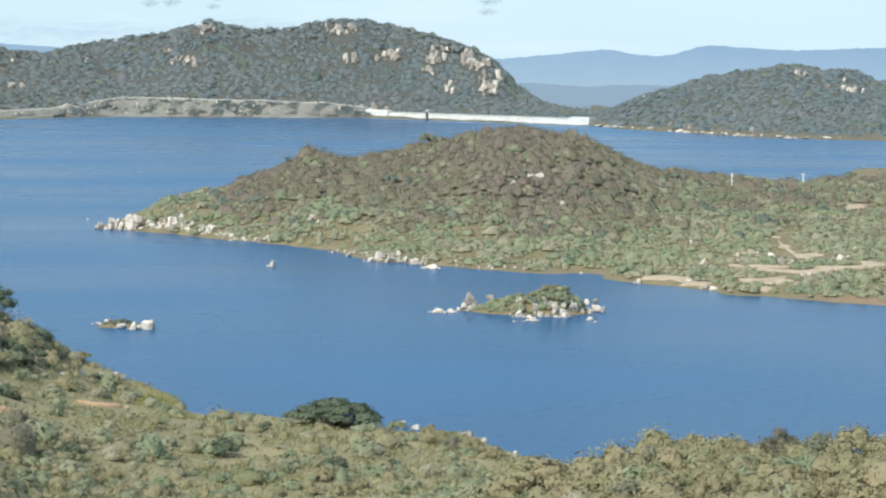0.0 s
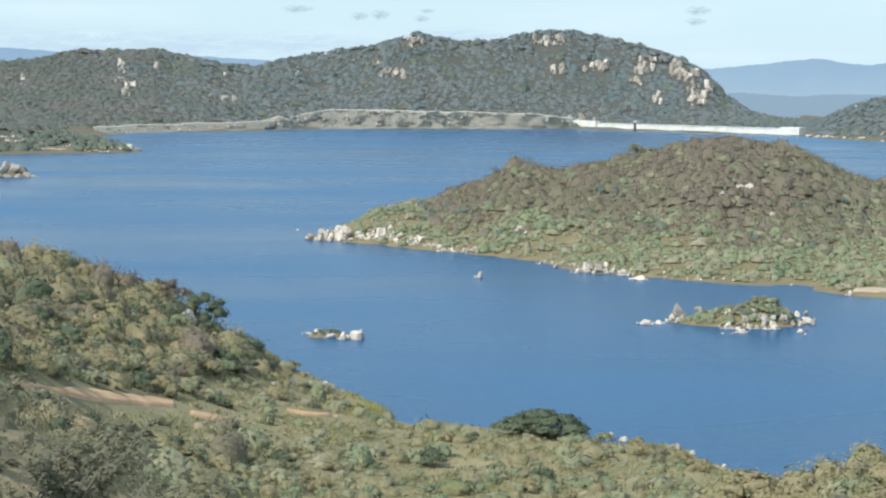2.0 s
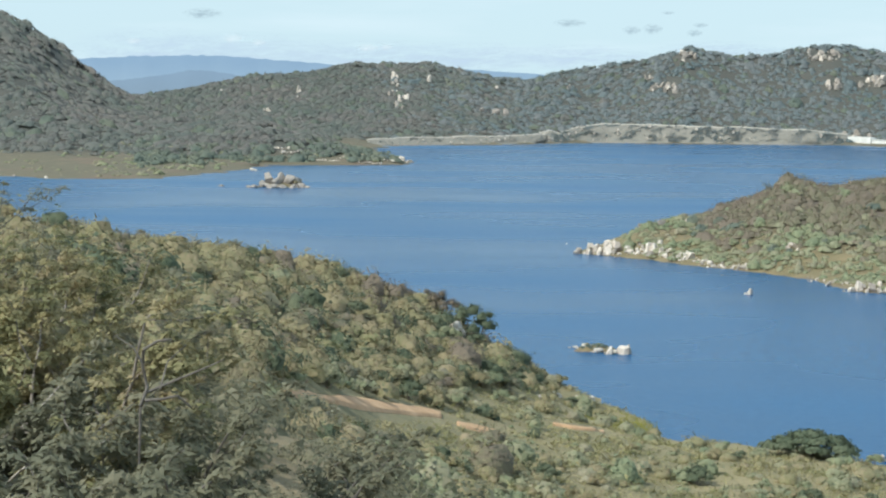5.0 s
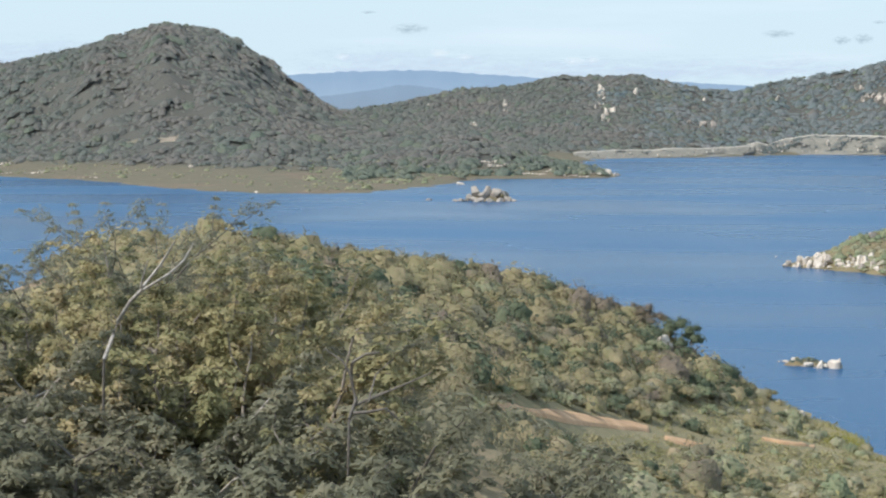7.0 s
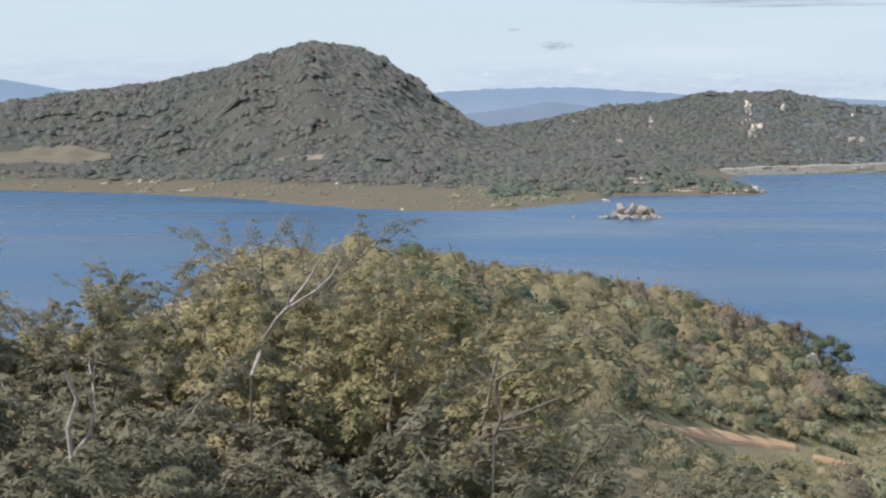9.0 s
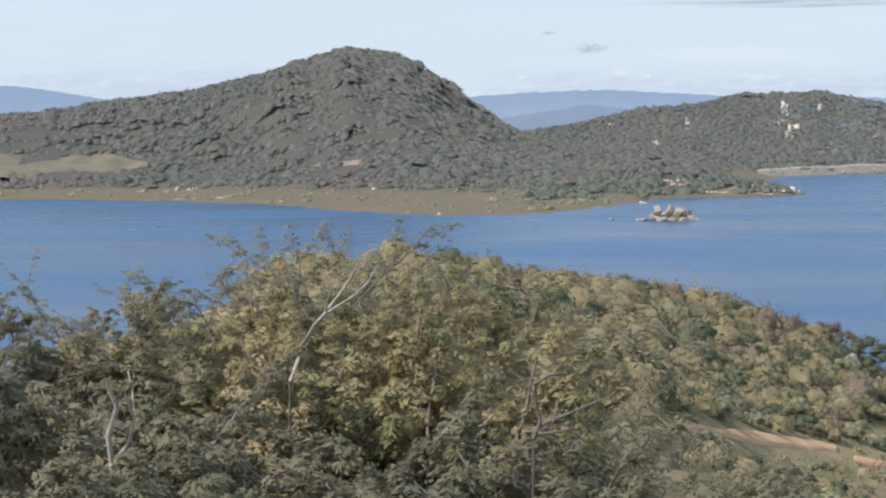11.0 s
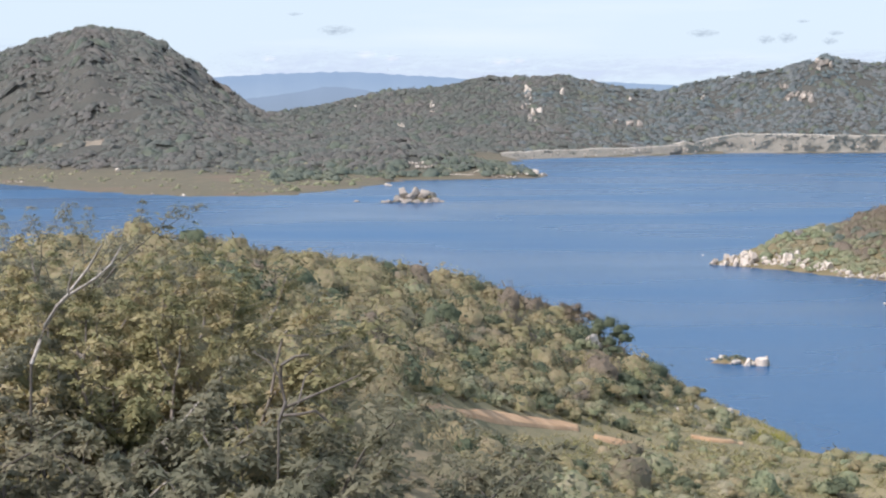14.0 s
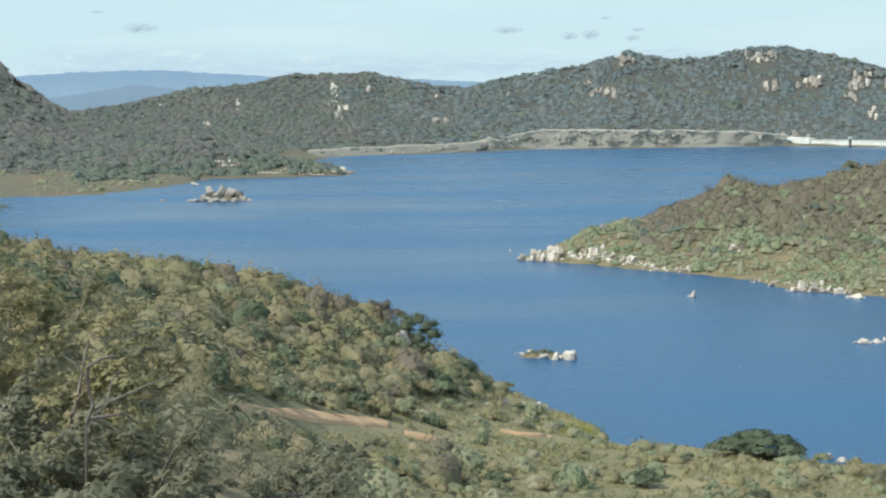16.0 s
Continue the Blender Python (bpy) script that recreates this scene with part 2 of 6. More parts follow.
MID_HILL = [(-12, 2900, 30), (-8.7, 2900, 47), (-6.3, 2900, 69), (-5, 2900, 72), (-3.9, 2900, 86), (-2.4, 2900, 86), (-1.6, 2900, 88), (-0.1, 2900, 73), (0.8, 2900, 69), (2, 2900, 80), (4, 2900, 0)]
BIG_HILL = [(0, 2900, 0), (1.5, 2900, 79), (4, 2900, 98), (4.9, 2900, 110), (5.2, 2900, 117), (5.6, 2900, 110), (6.4, 2900, 103), (7.5, 2900, 108), (8, 2900, 117), (9.3, 2900, 122), (10.5, 2900, 110), (12, 2900, 88), (12.9, 2900, 64), (13.4, 2900, 34), (14.2, 2880, 10), (15, 2880, 0)]
RIGHT_HILL = [(15.3, 2450, 0), (15.8, 2450, 6), (16.4, 2450, 21), (18.5, 2500, 48), (20.4, 2500, 62), (21.1, 2500, 61), (23.2, 2500, 47), (27, 2500, 40), (40, 2500, 50)]


def polygon_distance(x, y, ring):
    """Signed distance to a shoreline, positive on land."""
    pts = np.array([at(b, d) for b, d in ring])
    best = np.full(x.shape, 1e18)
    inside = np.zeros(x.shape, bool)
    for (ax, ay), (bx, by) in zip(pts, np.roll(pts, -1, axis=0)):
        ex, ey = bx - ax, by - ay
        u = np.clip(((x - ax) * ex + (y - ay) * ey) / (ex * ex + ey * ey), 0, 1)
        best = np.minimum(best, (x - ax - u * ex) ** 2 + (y - ay - u * ey) ** 2)
        if by != ay:
            inside ^= ((ay > y) != (by > y)) & (x < ex * (y - ay) / (by - ay) + ax)
    return np.where(inside, 1, -1) * np.sqrt(best)


def crest(x, y, line, width, power=2.0):
    """A ridge along a crest line, falling off to both sides."""
    pts = [(*at(b, d), z) for b, d, z in line]
    h = np.zeros(x.shape)
    for (ax, ay, az), (bx, by, bz) in zip(pts, pts[1:]):
        ex, ey = bx - ax, by - ay
        u = np.clip(((x - ax) * ex + (y - ay) * ey) / (ex * ex + ey * ey), 0, 1)
        r = np.hypot(x - ax - u * ex, y - ay - u * ey) / width
        h = np.maximum(h, (az + u * (bz - az)) * np.exp(-r ** power))
    return h


def ridge(b, d, line, front, back, power=1.5):
    """A range of hills seen side-on: crest heights by bearing, falling off towards the lake and behind."""
    line = np.array(line, float)
    off = d - np.interp(b, line[:, 0], line[:, 1])
    return np.interp(b, line[:, 0], line[:, 2]) * np.exp(-(np.abs(off) / np.where(off < 0, front, back)) ** power)


def ripple(x, y, scale, seed):
    """Smooth uneven ground, about -1 to 1."""
    rng = np.random.default_rng(seed)
    h = np.zeros(x.shape)
    for k in range(10):
        a, f = rng.uniform(0, 6.28), rng.uniform(0.6, 1.9) / scale
        h += np.sin((x * math.cos(a) + y * math.sin(a)) * f * 6.28 + rng.uniform(0, 6.28)) / 3.2
    return h


def smooth(v, a, b):
    u = np.clip((v - a) / (b - a), 0, 1)
    return u * u * (3 - 2 * u)


def land(x, y):
    """Height of the ground above the water."""
    x, y = np.asarray(x, float), np.asarray(y, float)
    d = np.hypot(x, y)
    b = np.degrees(np.arctan2(x, y))
    s1 = polygon_distance(x, y, NEAR) + 3 * ripple(x, y, 25, 7)
    near = np.maximum(55.7 * np.exp(-(d / 105) ** 1.15), np.maximum(crest(x, y, HEADLAND, 58), crest(x, y, RIGHT_SPUR, 45)))
    near = near - 3.4 * np.exp(-((b + 2.3) / 3.4) ** 2 - ((d - 238) / 38) ** 2)
    near = np.where(s1 > 0, near * smooth(s1, -2, 34) + 0.035 * np.minimum(s1, 60) + 0.6 * smooth(s1, 0, 5) + 0.25 * ripple(x, y, 40, 1) * smooth(s1, 5, 40) * smooth(d, 10, 80), 0.12 * s1)
    s2 = polygon_distance(x, y, PENINSULA) + 3 * ripple(x, y, 30, 8)
    pen = ridge(b, d + 10 * ripple(x, y, 80, 5), PEN_HILL, 105, 90, 1.8)
    pen = np.where(s2 > 0, pen * smooth(s2, -10, 32) + 0.03 * np.minimum(s2, 90) + 0.7 * smooth(s2, 0, 7) + 0.5 * ripple(x, y, 60, 2) * smooth(s2, 5, 50), 0.1 * s2)
    s3 = polygon_distance(x, y, FAR) + 8 * ripple(x, y, 60, 9)
    w = d + 30 * ripple(b * 40, 0 * d, 300, 3)
    left = ridge(b, w, LEFT_HILL, 430, 330) * (smooth(s3, 90, 420) + (smooth(s3, 10, 150) - smooth(s3, 90, 420)) * smooth(b, -11, -5))
    far = np.maximum(np.maximum(ridge(b, w, MID_HILL, 310, 300), ridge(b, w, BIG_HILL, 190, 300)), ridge(b, w, RIGHT_HILL, 260, 300)) * smooth(s3, -40, 150)
    far = np.maximum(left, far)
    far = far + far * (0.035 * ripple(b * 40, d * 0.1, 90, 4) + 0.008 * ripple(x, y, 150, 6)) * np.where(d < 2860, smooth(far, 8, 40), 0.0) * np.where(b < -8, smooth(2290 - d, 0, 120), 1.0)
    far = np.where(s3 > 0, far + 0.018 * np.minimum(s3, 200) + 0.8 * smooth(s3, 0, 18) + 0.05 * np.minimum(s3, 50) * smooth(b, -8.5, -6.0) * smooth(-b, 1.0, 2.0), 0.08 * s3)
    return np.maximum(np.maximum(near, np.maximum(pen, far)), -4.0)


def mesh_from(name, verts, faces, material, soft=False, normals=None, tone=None):
    """A mesh from arrays of vertices and of equal-sided faces."""
    verts, faces = np.asarray(verts, np.float32), np.asarray(faces, np.int32)
    k = faces.shape[1]
    me = bpy.data.meshes.new(name)
    me.vertices.add(len(verts))
    me.vertices.foreach_set("co", verts.ravel())
    me.loops.add(faces.size)
    me.loops.foreach_set("vertex_index", faces.ravel())
    me.polygons.add(len(faces))
    me.polygons.foreach_set("loop_start", np.arange(0, faces.size, k, dtype=np.int32))
    me.polygons.foreach_set("use_smooth", np.full(len(faces), soft))
    me.materials.append(material)
    me.update(calc_edges=True)
    me.validate()
    if tone is not None:
        me.attributes.new("tone", "FLOAT", "POINT").data.foreach_set("value", np.asarray(tone, np.float32))
    if normals is not None:
        me.normals_split_custom_set_from_vertices(np.asarray(normals, np.float32))
    return me


def build_ground():
    az = np.concatenate([np.arange(-180, -30, 6.0), np.arange(-30, 30, 0.3), np.arange(30, 180, 6.0)])
    rr = [0.0]
    while rr[-1] < 4980:
        rr.append(rr[-1] * 1.0155 + 0.15)
    rr = np.array(rr)
    a, r = np.meshgrid(np.radians(az), rr)
    x, y = 0.4 + r * np.sin(a), -0.3 + r * np.cos(a)
    z = land(x, y)
    n, m = len(az), len(rr)
    v = np.stack([x, y, z], -1).reshape(-1, 3)
    i = np.arange((m - 1) * n).reshape(m - 1, n)
    j = np.roll(i, -1, axis=1)
    quads = np.stack([i, j, j + n, i + n], -1).reshape(-1, 4)
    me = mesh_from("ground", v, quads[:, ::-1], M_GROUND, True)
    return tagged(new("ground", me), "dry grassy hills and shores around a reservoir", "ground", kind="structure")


build_ground()


def build_water():
    rr = np.concatenate([[0.5], np.linspace(40, 4970, 90)])
    az = np.radians(np.arange(0, 360, 3.0))
    v = np.stack([rr[:, None] * np.sin(az), rr[:, None] * np.cos(az), np.zeros((len(rr), len(az)))], -1).reshape(-1, 3)
    n = len(az)
    i = np.arange((len(rr) - 1) * n).reshape(-1, n)
    j = np.roll(i, -1, axis=1)
    me = mesh_from("water", v, np.stack([i + n, j + n, j, i], -1).reshape(-1, 4), M_WATER)
    return tagged(new("water", me), "blue wind-rippled water of the reservoir", "water", kind="structure")


build_water()


def build_range(name, line, depth, material, label):
    """A far mountain range with its foot towards the lake."""
    rng = np.random.default_rng(5)
    line = np.array(line, float)
    b = np.arange(line[0, 0], line[-1, 0], 0.12)
    d = np.interp(b, line[:, 0], line[:, 1])
    z = np.interp(b, line[:, 0], line[:, 2])
    z = np.convolve(np.pad(z, 2, "edge"), np.ones(5) / 5, "valid") + rng.normal(0, 0.7, len(b))
    rows = []
    for k in range(7):
        u = k / 6
        dd = d - depth * (1 - u)
        zz = np.maximum(z * u ** 1.4, -2) + (0 if k in (0, 6) else 1) * 4 * np.sin(b * 5 + k)
        rows.append(np.stack([dd * np.sin(np.radians(b)), dd * np.cos(np.radians(b)), zz], -1))
    v = np.concatenate(rows)
    n = len(b)
    i = (np.arange(n - 1)[None] + n * np.arange(6)[:, None]).ravel()
    me = mesh_from(name, v, np.stack([i, i + 1, i + n + 1, i + n], -1), material, True)
    return tagged(new(name, me), label, "mountains", kind="structure")


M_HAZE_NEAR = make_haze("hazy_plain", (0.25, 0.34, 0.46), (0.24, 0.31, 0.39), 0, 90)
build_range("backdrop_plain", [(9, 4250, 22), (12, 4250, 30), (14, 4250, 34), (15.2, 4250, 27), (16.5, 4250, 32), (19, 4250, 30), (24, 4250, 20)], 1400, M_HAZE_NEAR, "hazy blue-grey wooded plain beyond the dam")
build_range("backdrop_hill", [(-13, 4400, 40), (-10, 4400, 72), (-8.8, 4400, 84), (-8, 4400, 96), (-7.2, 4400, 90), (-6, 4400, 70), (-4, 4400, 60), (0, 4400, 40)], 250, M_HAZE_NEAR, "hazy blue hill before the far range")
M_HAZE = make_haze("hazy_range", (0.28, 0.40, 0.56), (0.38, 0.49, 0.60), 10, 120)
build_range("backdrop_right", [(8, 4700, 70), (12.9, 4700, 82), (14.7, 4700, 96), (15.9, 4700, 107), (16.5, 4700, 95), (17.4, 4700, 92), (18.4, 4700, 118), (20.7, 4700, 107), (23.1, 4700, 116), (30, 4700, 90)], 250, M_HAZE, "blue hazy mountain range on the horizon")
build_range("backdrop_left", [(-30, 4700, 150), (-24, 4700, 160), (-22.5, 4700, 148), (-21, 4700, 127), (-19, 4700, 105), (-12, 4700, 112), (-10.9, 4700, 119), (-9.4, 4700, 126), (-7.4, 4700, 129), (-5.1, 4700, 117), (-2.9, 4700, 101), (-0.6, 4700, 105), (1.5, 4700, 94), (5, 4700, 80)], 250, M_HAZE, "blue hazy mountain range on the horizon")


# ---- tools for building ----
def part(name, me, parent, label=""):
    """A mesh as one part under a thing or a part."""
    ob = new(name, me)
    ob.parent = parent
    return tagged(ob, label)


def bm_mesh(name, bm, material, soft=False):
    me = bpy.data.meshes.new(name)
    bm.to_mesh(me)
    bm.free()
    me.materials.append(material)
    if soft:
        me.polygons.foreach_set("use_smooth", np.full(len(me.polygons), True))
    return me


def box_mesh(name, lo, hi, material, bevel=0.0):
    bm = bmesh.new()
    bmesh.ops.create_cube(bm, size=1.0)
    for v in bm.verts:
        v.co = Vector([lo[i] + (v.co[i] + 0.5) * (hi[i] - lo[i]) for i in range(3)])
    if bevel:
        bmesh.ops.bevel(bm, geom=bm.edges[:], offset=bevel, segments=1, affect="EDGES")
    return bm_mesh(name, bm, material)


def tube(points, radii, sides=6):
    """A tapered limb along points: verts and quads."""
    p = np.array(points, float)
    t = np.gradient(p, axis=0)
    t /= np.linalg.norm(t, axis=1, keepdims=True) + 1e-9
    a = np.cross(t, np.array([0.31, 0.17, 0.93]))
    a /= np.linalg.norm(a, axis=1, keepdims=True) + 1e-9
    c = np.cross(t, a)
    ang = np.linspace(0, 2 * math.pi, sides, endpoint=False)
    r = np.array(radii, float)[:, None, None]
    v = p[:, None] + r * (np.cos(ang)[None, :, None] * a[:, None] + np.sin(ang)[None, :, None] * c[:, None])
    i = np.arange((len(p) - 1) * sides).reshape(-1, sides)
    j = np.roll(i, -1, axis=1)
    return v.reshape(-1, 3), np.stack([i, j, j + sides, i + sides], -1).reshape(-1, 4)


def join(pieces):
    vs, fs, n = [], [], 0
    for v, f in pieces:
        vs.append(v)
        fs.append(f + n)
        n += len(v)
    return np.concatenate(vs), np.concatenate(fs)


RANGES = np.exp(np.linspace(math.log(60), math.log(3200), 1600))


def meet(b, el):
    """Where a line of sight from the lookout meets the land: x, y, z, range."""
    x, y = RANGES * math.sin(radians(b)), RANGES * math.cos(radians(b))
    g = np.maximum(land(x, y), 0)
    k = int(np.argmax(EYE_H + RANGES * math.tan(radians(el)) < g)) or len(RANGES) - 1
    return float(x[k]), float(y[k]), float(g[k]), float(RANGES[k])


# small islands: bearing, range, half-width, half-depth, height
ISLETS = [(13.9, 527, 15.5, 8, 2.9), (14.5, 528, 8.5, 6, 5.0), (12.25, 529, 3.5, 2.5, 0.5), (2.85, 492, 6.0, 2.5, 0.9), (-5.75, 1302, 15, 10, 2.2)]


def islet_height(x, y):
    h = np.full(np.shape(x), -2.0)
    for b, d, rw, rd, top in ISLETS:
        cx, cy = at(b, d)
        s, c = math.sin(radians(b)), math.cos(radians(b))
        u, v = ((x - cx) * c - (y - cy) * s) / rw, ((x - cx) * s + (y - cy) * c) / rd
        h = np.maximum(h, (top + 0.8) * np.maximum(1 - (u * u + v * v), -1) ** 1 - 0.8 * (u * u + v * v > 0) * 0.4)
    return h


def surface(x, y):
    return max(float(land(x, y)), float(islet_height(np.array(x), np.array(y))), 0.0)


def build_islet(b, d, rw, rd, top, label):
    cx, cy = at(b, d)
    rng = np.random.default_rng(int(d + b * 10))
    n, m = 40, 9
    a = np.linspace(0, 2 * math.pi, n, endpoint=False)
    wob = 1 + 0.12 * np.sin(3 * a + rng.uniform(0, 6)) + 0.07 * np.sin(7 * a + rng.uniform(0, 6))
    rr = np.linspace(0.02, 1.35, m)
    s, c = math.sin(radians(b)), math.cos(radians(b))
    u = rr[:, None] * (np.cos(a) * wob)[None] * rw
    v = rr[:, None] * (np.sin(a) * wob)[None] * rd
    x, y = cx + u * c + v * s, cy - u * s + v * c
    z = islet_height(x, y) + rng.normal(0, 0.08, x.shape)
    i = np.arange((m - 1) * n).reshape(m - 1, n)
    j = np.roll(i, -1, axis=1)
    me = mesh_from("islet", np.stack([x, y, z], -1).reshape(-1, 3), np.stack([i, j, j + n, i + n], -1).reshape(-1, 4), M_GROUND, True)
    return tagged(new("islet", me), label, "islet", kind="structure")


build_islet(14.0, 527, 17, 9, 4, "low rocky islet of earth and grass")
build_islet(12.35, 529, 3.4, 2.8, 1, "low earthy foot of a boulder stack")
build_islet(2.75, 492, 6, 3, 1, "flat grassy islet")
build_islet(-5.75, 1302, 16, 11, 2, "bare rocky islet")


# ---- bare ground, rock outcrops and clearings ----
OPEN = []          # x, y, radius across the view, radius along it, bearing: where nothing grows
LOW = []           # the same, where only grass grows


def is_open(x, y, spots):
    shape = np.shape(x)
    x, y = np.ravel(x), np.ravel(y)
    d = np.hypot(x, y)
    order = np.argsort(d)
    d = d[order]
    hit = np.zeros(len(x), bool)
    for cx, cy, rw, rd, b in spots:
        far, r = math.hypot(cx, cy), max(rw, rd)
        k = order[np.searchsorted(d, far - r):np.searchsorted(d, far + r)]
        s, c = math.sin(radians(b)), math.cos(radians(b))
        u, v = ((x[k] - cx) * c - (y[k] - cy) * s) / rw, ((x[k] - cx) * s + (y[k] - cy) * c) / rd
        hit[k] |= u * u + v * v < 1
    return hit.reshape(shape)


def bare_patch(name, label, b, el, wide, high, material, lift=0.25):
    """A worn patch of bare soil laid on the slope."""
    x0, y0, z0, d0 = meet(b, el)
    near, far = meet(b, el - high / 2)[3], meet(b, el + high / 2)[3]
    rw, rd = d0 * math.tan(radians(wide)) / 2, max((far - near) / 2, 1.5)
    rd = min(rd, rw * 2.5)
    cx, cy = at(b, (near + far) / 2 if far - near < 5 * rw else d0)
    rng = np.random.default_rng(int(b * 100) % 9973 + 7)
    n, m = 48, 10
    a = np.linspace(0, 2 * math.pi, n, endpoint=False)
    wob = 1 + sum(rng.uniform(0.04, 0.16) * np.sin(k * a + rng.uniform(0, 6)) for k in (2, 3, 5, 8, 11))
    rr = np.linspace(0.02, 1, m)
    s, c = math.sin(radians(b)), math.cos(radians(b))
    u, v = rr[:, None] * (np.cos(a) * wob)[None] * rw, rr[:, None] * (np.sin(a) * wob)[None] * rd
    x, y = cx + u * c + v * s, cy - u * s + v * c
    z = land(x, y) + lift
    z[-1] -= lift + 0.3
    i = np.arange((m - 1) * n).reshape(m - 1, n)
    j = np.roll(i, -1, axis=1)
    me = mesh_from(name, np.stack([x, y, z], -1).reshape(-1, 3), np.stack([i, j, j + n, i + n], -1).reshape(-1, 4), material, True)
    OPEN.append((cx, cy, rw * 0.6, rd * 0.6, b))
    return tagged(new(name, me), label, "bare soil", kind="structure")


def track(name, label, line, deep, material, lift=0.16, clear=1.5):
    """A dirt track draped over the ground: bearings and height angles along it, and its depth in degrees."""
    line = np.array(line)
    k = np.linspace(0, len(line) - 1, 90)
    b, el, h = (np.interp(k, range(len(line)), q) for q in (line[:, 0], line[:, 1], deep))
    h = h * (1 + 0.22 * np.sin(k * 3.1) + 0.12 * np.sin(k * 5.3 + 1))
    near, far = (np.array([meet(u, w)[3] for u, w in zip(b, el + sgn * h / 2)]) for sgn in (-1, 1))
    near, far = (np.convolve(np.pad(q, 8, "edge"), np.ones(17) / 17, "valid") for q in (near, far))
    far = np.maximum(far, near + 1.0)
    n = 8
    d = near[:, None] + (far - near)[:, None] * np.linspace(0, 1, n)
    x, y = d * np.sin(np.radians(b))[:, None], d * np.cos(np.radians(b))[:, None]
    z = land(x, y) + lift
    z[:, [0, -1]] -= lift + 0.25
    z[[0, -1]] -= lift
    i = (np.arange(89)[:, None] * n + np.arange(n - 1)[None]).ravel()
    me = mesh_from(name, np.stack([x, y, z], -1).reshape(-1, 3), np.stack([i, i + n, i + n + 1, i + 1], -1), material, True)
    for q in range(0, 90, 4):
        mid, half = (near[q] + far[q]) / 2, (far[q] - near[q]) / 2
        OPEN.append((*at(b[q], mid), max(3.0, 0.0025 * mid), half + 1.5, b[q]))
        LOW.append((*at(b[q], mid - clear), max(3.0, 0.0025 * mid), half + clear + 2, b[q]))
    return tagged(new(name, me), label, "track", kind="structure")


M_RED = make_plain("red_soil", (0.46, 0.27, 0.14), (0.62, 0.40, 0.235), 0.5, 0.95, 0.5)
M_PALE = make_plain("pale_soil", (0.36, 0.27, 0.18), (0.50, 0.39, 0.28), 0.25, 0.95, 0.5)
M_TAN = make_plain("dry_grass", (0.145, 0.130, 0.088), (0.200, 0.175, 0.125), 0.05, 0.95, 0.5)

track("dirt_track", "rust-red dirt track through the scrub", [(-5.6, -8.12), (-4.7, -8.3), (-4.0, -8.42), (-2.94, -8.55), (-2.0, -8.66), (-1.3, -8.74)], (0.08, 0.12, 0.24, 0.32, 0.27, 0.10), M_RED, 0.4, clear=13)
track("dirt_track", "thin red track in dry grass", [(-0.9, -8.98), (-0.4, -9.08), (0.14, -9.2), (0.3, -9.26)], (0.06, 0.17, 0.14, 0.05), M_RED, 0.35, clear=3)
track("dirt_track", "narrow pale footpath to the shore", [(1.7, -8.95), (2.3, -9.04), (3.1, -9.1)], (0.04, 0.07, 0.04), M_RED, 0.35, clear=4)
for spot in [(20.42, -4.38, 0.21, 0.28), (20.62, -4.62, 0.30, 0.21), (21.31, -4.84, 0.76, 0.17), (20.2, -5.17, 1.6, 0.11), (22.0, -5.14, 1.9, 0.12), (22.86, -5.01, 0.83, 0.14), (20.17, -5.55, 1.25, 0.26),
             (20.11, -5.76, 0.42, 0.18), (17.57, -5.54, 1.25, 0.15), (18.26, -5.67, 0.83, 0.10), (19.61, -4.78, 0.42, 0.18), (18.56, -3.75, 0.90, 0.12), (22.42, -3.53, 0.76, 0.15), (19.55, -5.30, 0.83, 0.14)]:
    bare_patch("bare_soil", "pale sandy bare soil among scrub", spot[0], spot[1], spot[2], spot[3] * 0.65, M_PALE, 0.3)
track("sandy_track", "pale sandy track across the scrubby shore", [(19.17, -5.13), (20.07, -5.24), (21.12, -5.30), (22.00, -5.17), (23.27, -5.00)], (0.05, 0.09, 0.12, 0.10, 0.10), M_PALE)
track("sandy_track", "pale sandy clearing beside the track", [(19.45, -5.51), (19.86, -5.53), (20.30, -5.52), (20.70, -5.42)], (0.04, 0.10, 0.11, 0.04), M_PALE)
track("sandy_track", "narrow pale footpath between bushes", [(20.42, -4.24), (20.47, -4.48), (20.65, -4.65), (20.92, -4.81)], (0.04, 0.07, 0.09, 0.07), M_PALE)
track("sandy_track", "pale sandy clearing between bushes", [(20.88, -4.84), (21.25, -4.86), (21.66, -4.81)], (0.06, 0.18, 0.09), M_PALE)
track("sandy_track", "pale rock-strewn ledge along the shore", [(16.89, -5.52), (17.53, -5.50), (18.06, -5.62), (18.59, -5.73), (18.89, -5.78)], (0.06, 0.13, 0.12, 0.10, 0.06), M_PALE)
track("sandy_track", "pale bare streak on the low hill", [(22.10, -3.63), (22.42, -3.52), (22.75, -3.47)], (0.06, 0.12, 0.06), M_PALE)
M_CLEAR = make_plain("eroded_soil", (0.24, 0.20, 0.15), (0.36, 0.29, 0.22), 0.06, 0.95, 0.5)
bare_patch("bare_soil", "tan eroded clearing on the hillside", -14.27, -1.06, 0.75, 0.2, M_CLEAR, 0.8)
bare_patch("bare_soil", "small tan clearing on the hillside", -15.29, -1.15, 0.7, 0.12, M_TAN, 0.8)
track("dry_field", "wide dry grass field beside the hill", [(-24.5, -1.0), (-22.5, -1.0), (-21.3, -0.95), (-20.3, -0.95), (-19.6, -1.0)], (0.6, 0.6, 0.55, 0.36, 0.1), M_TAN, 1.6)

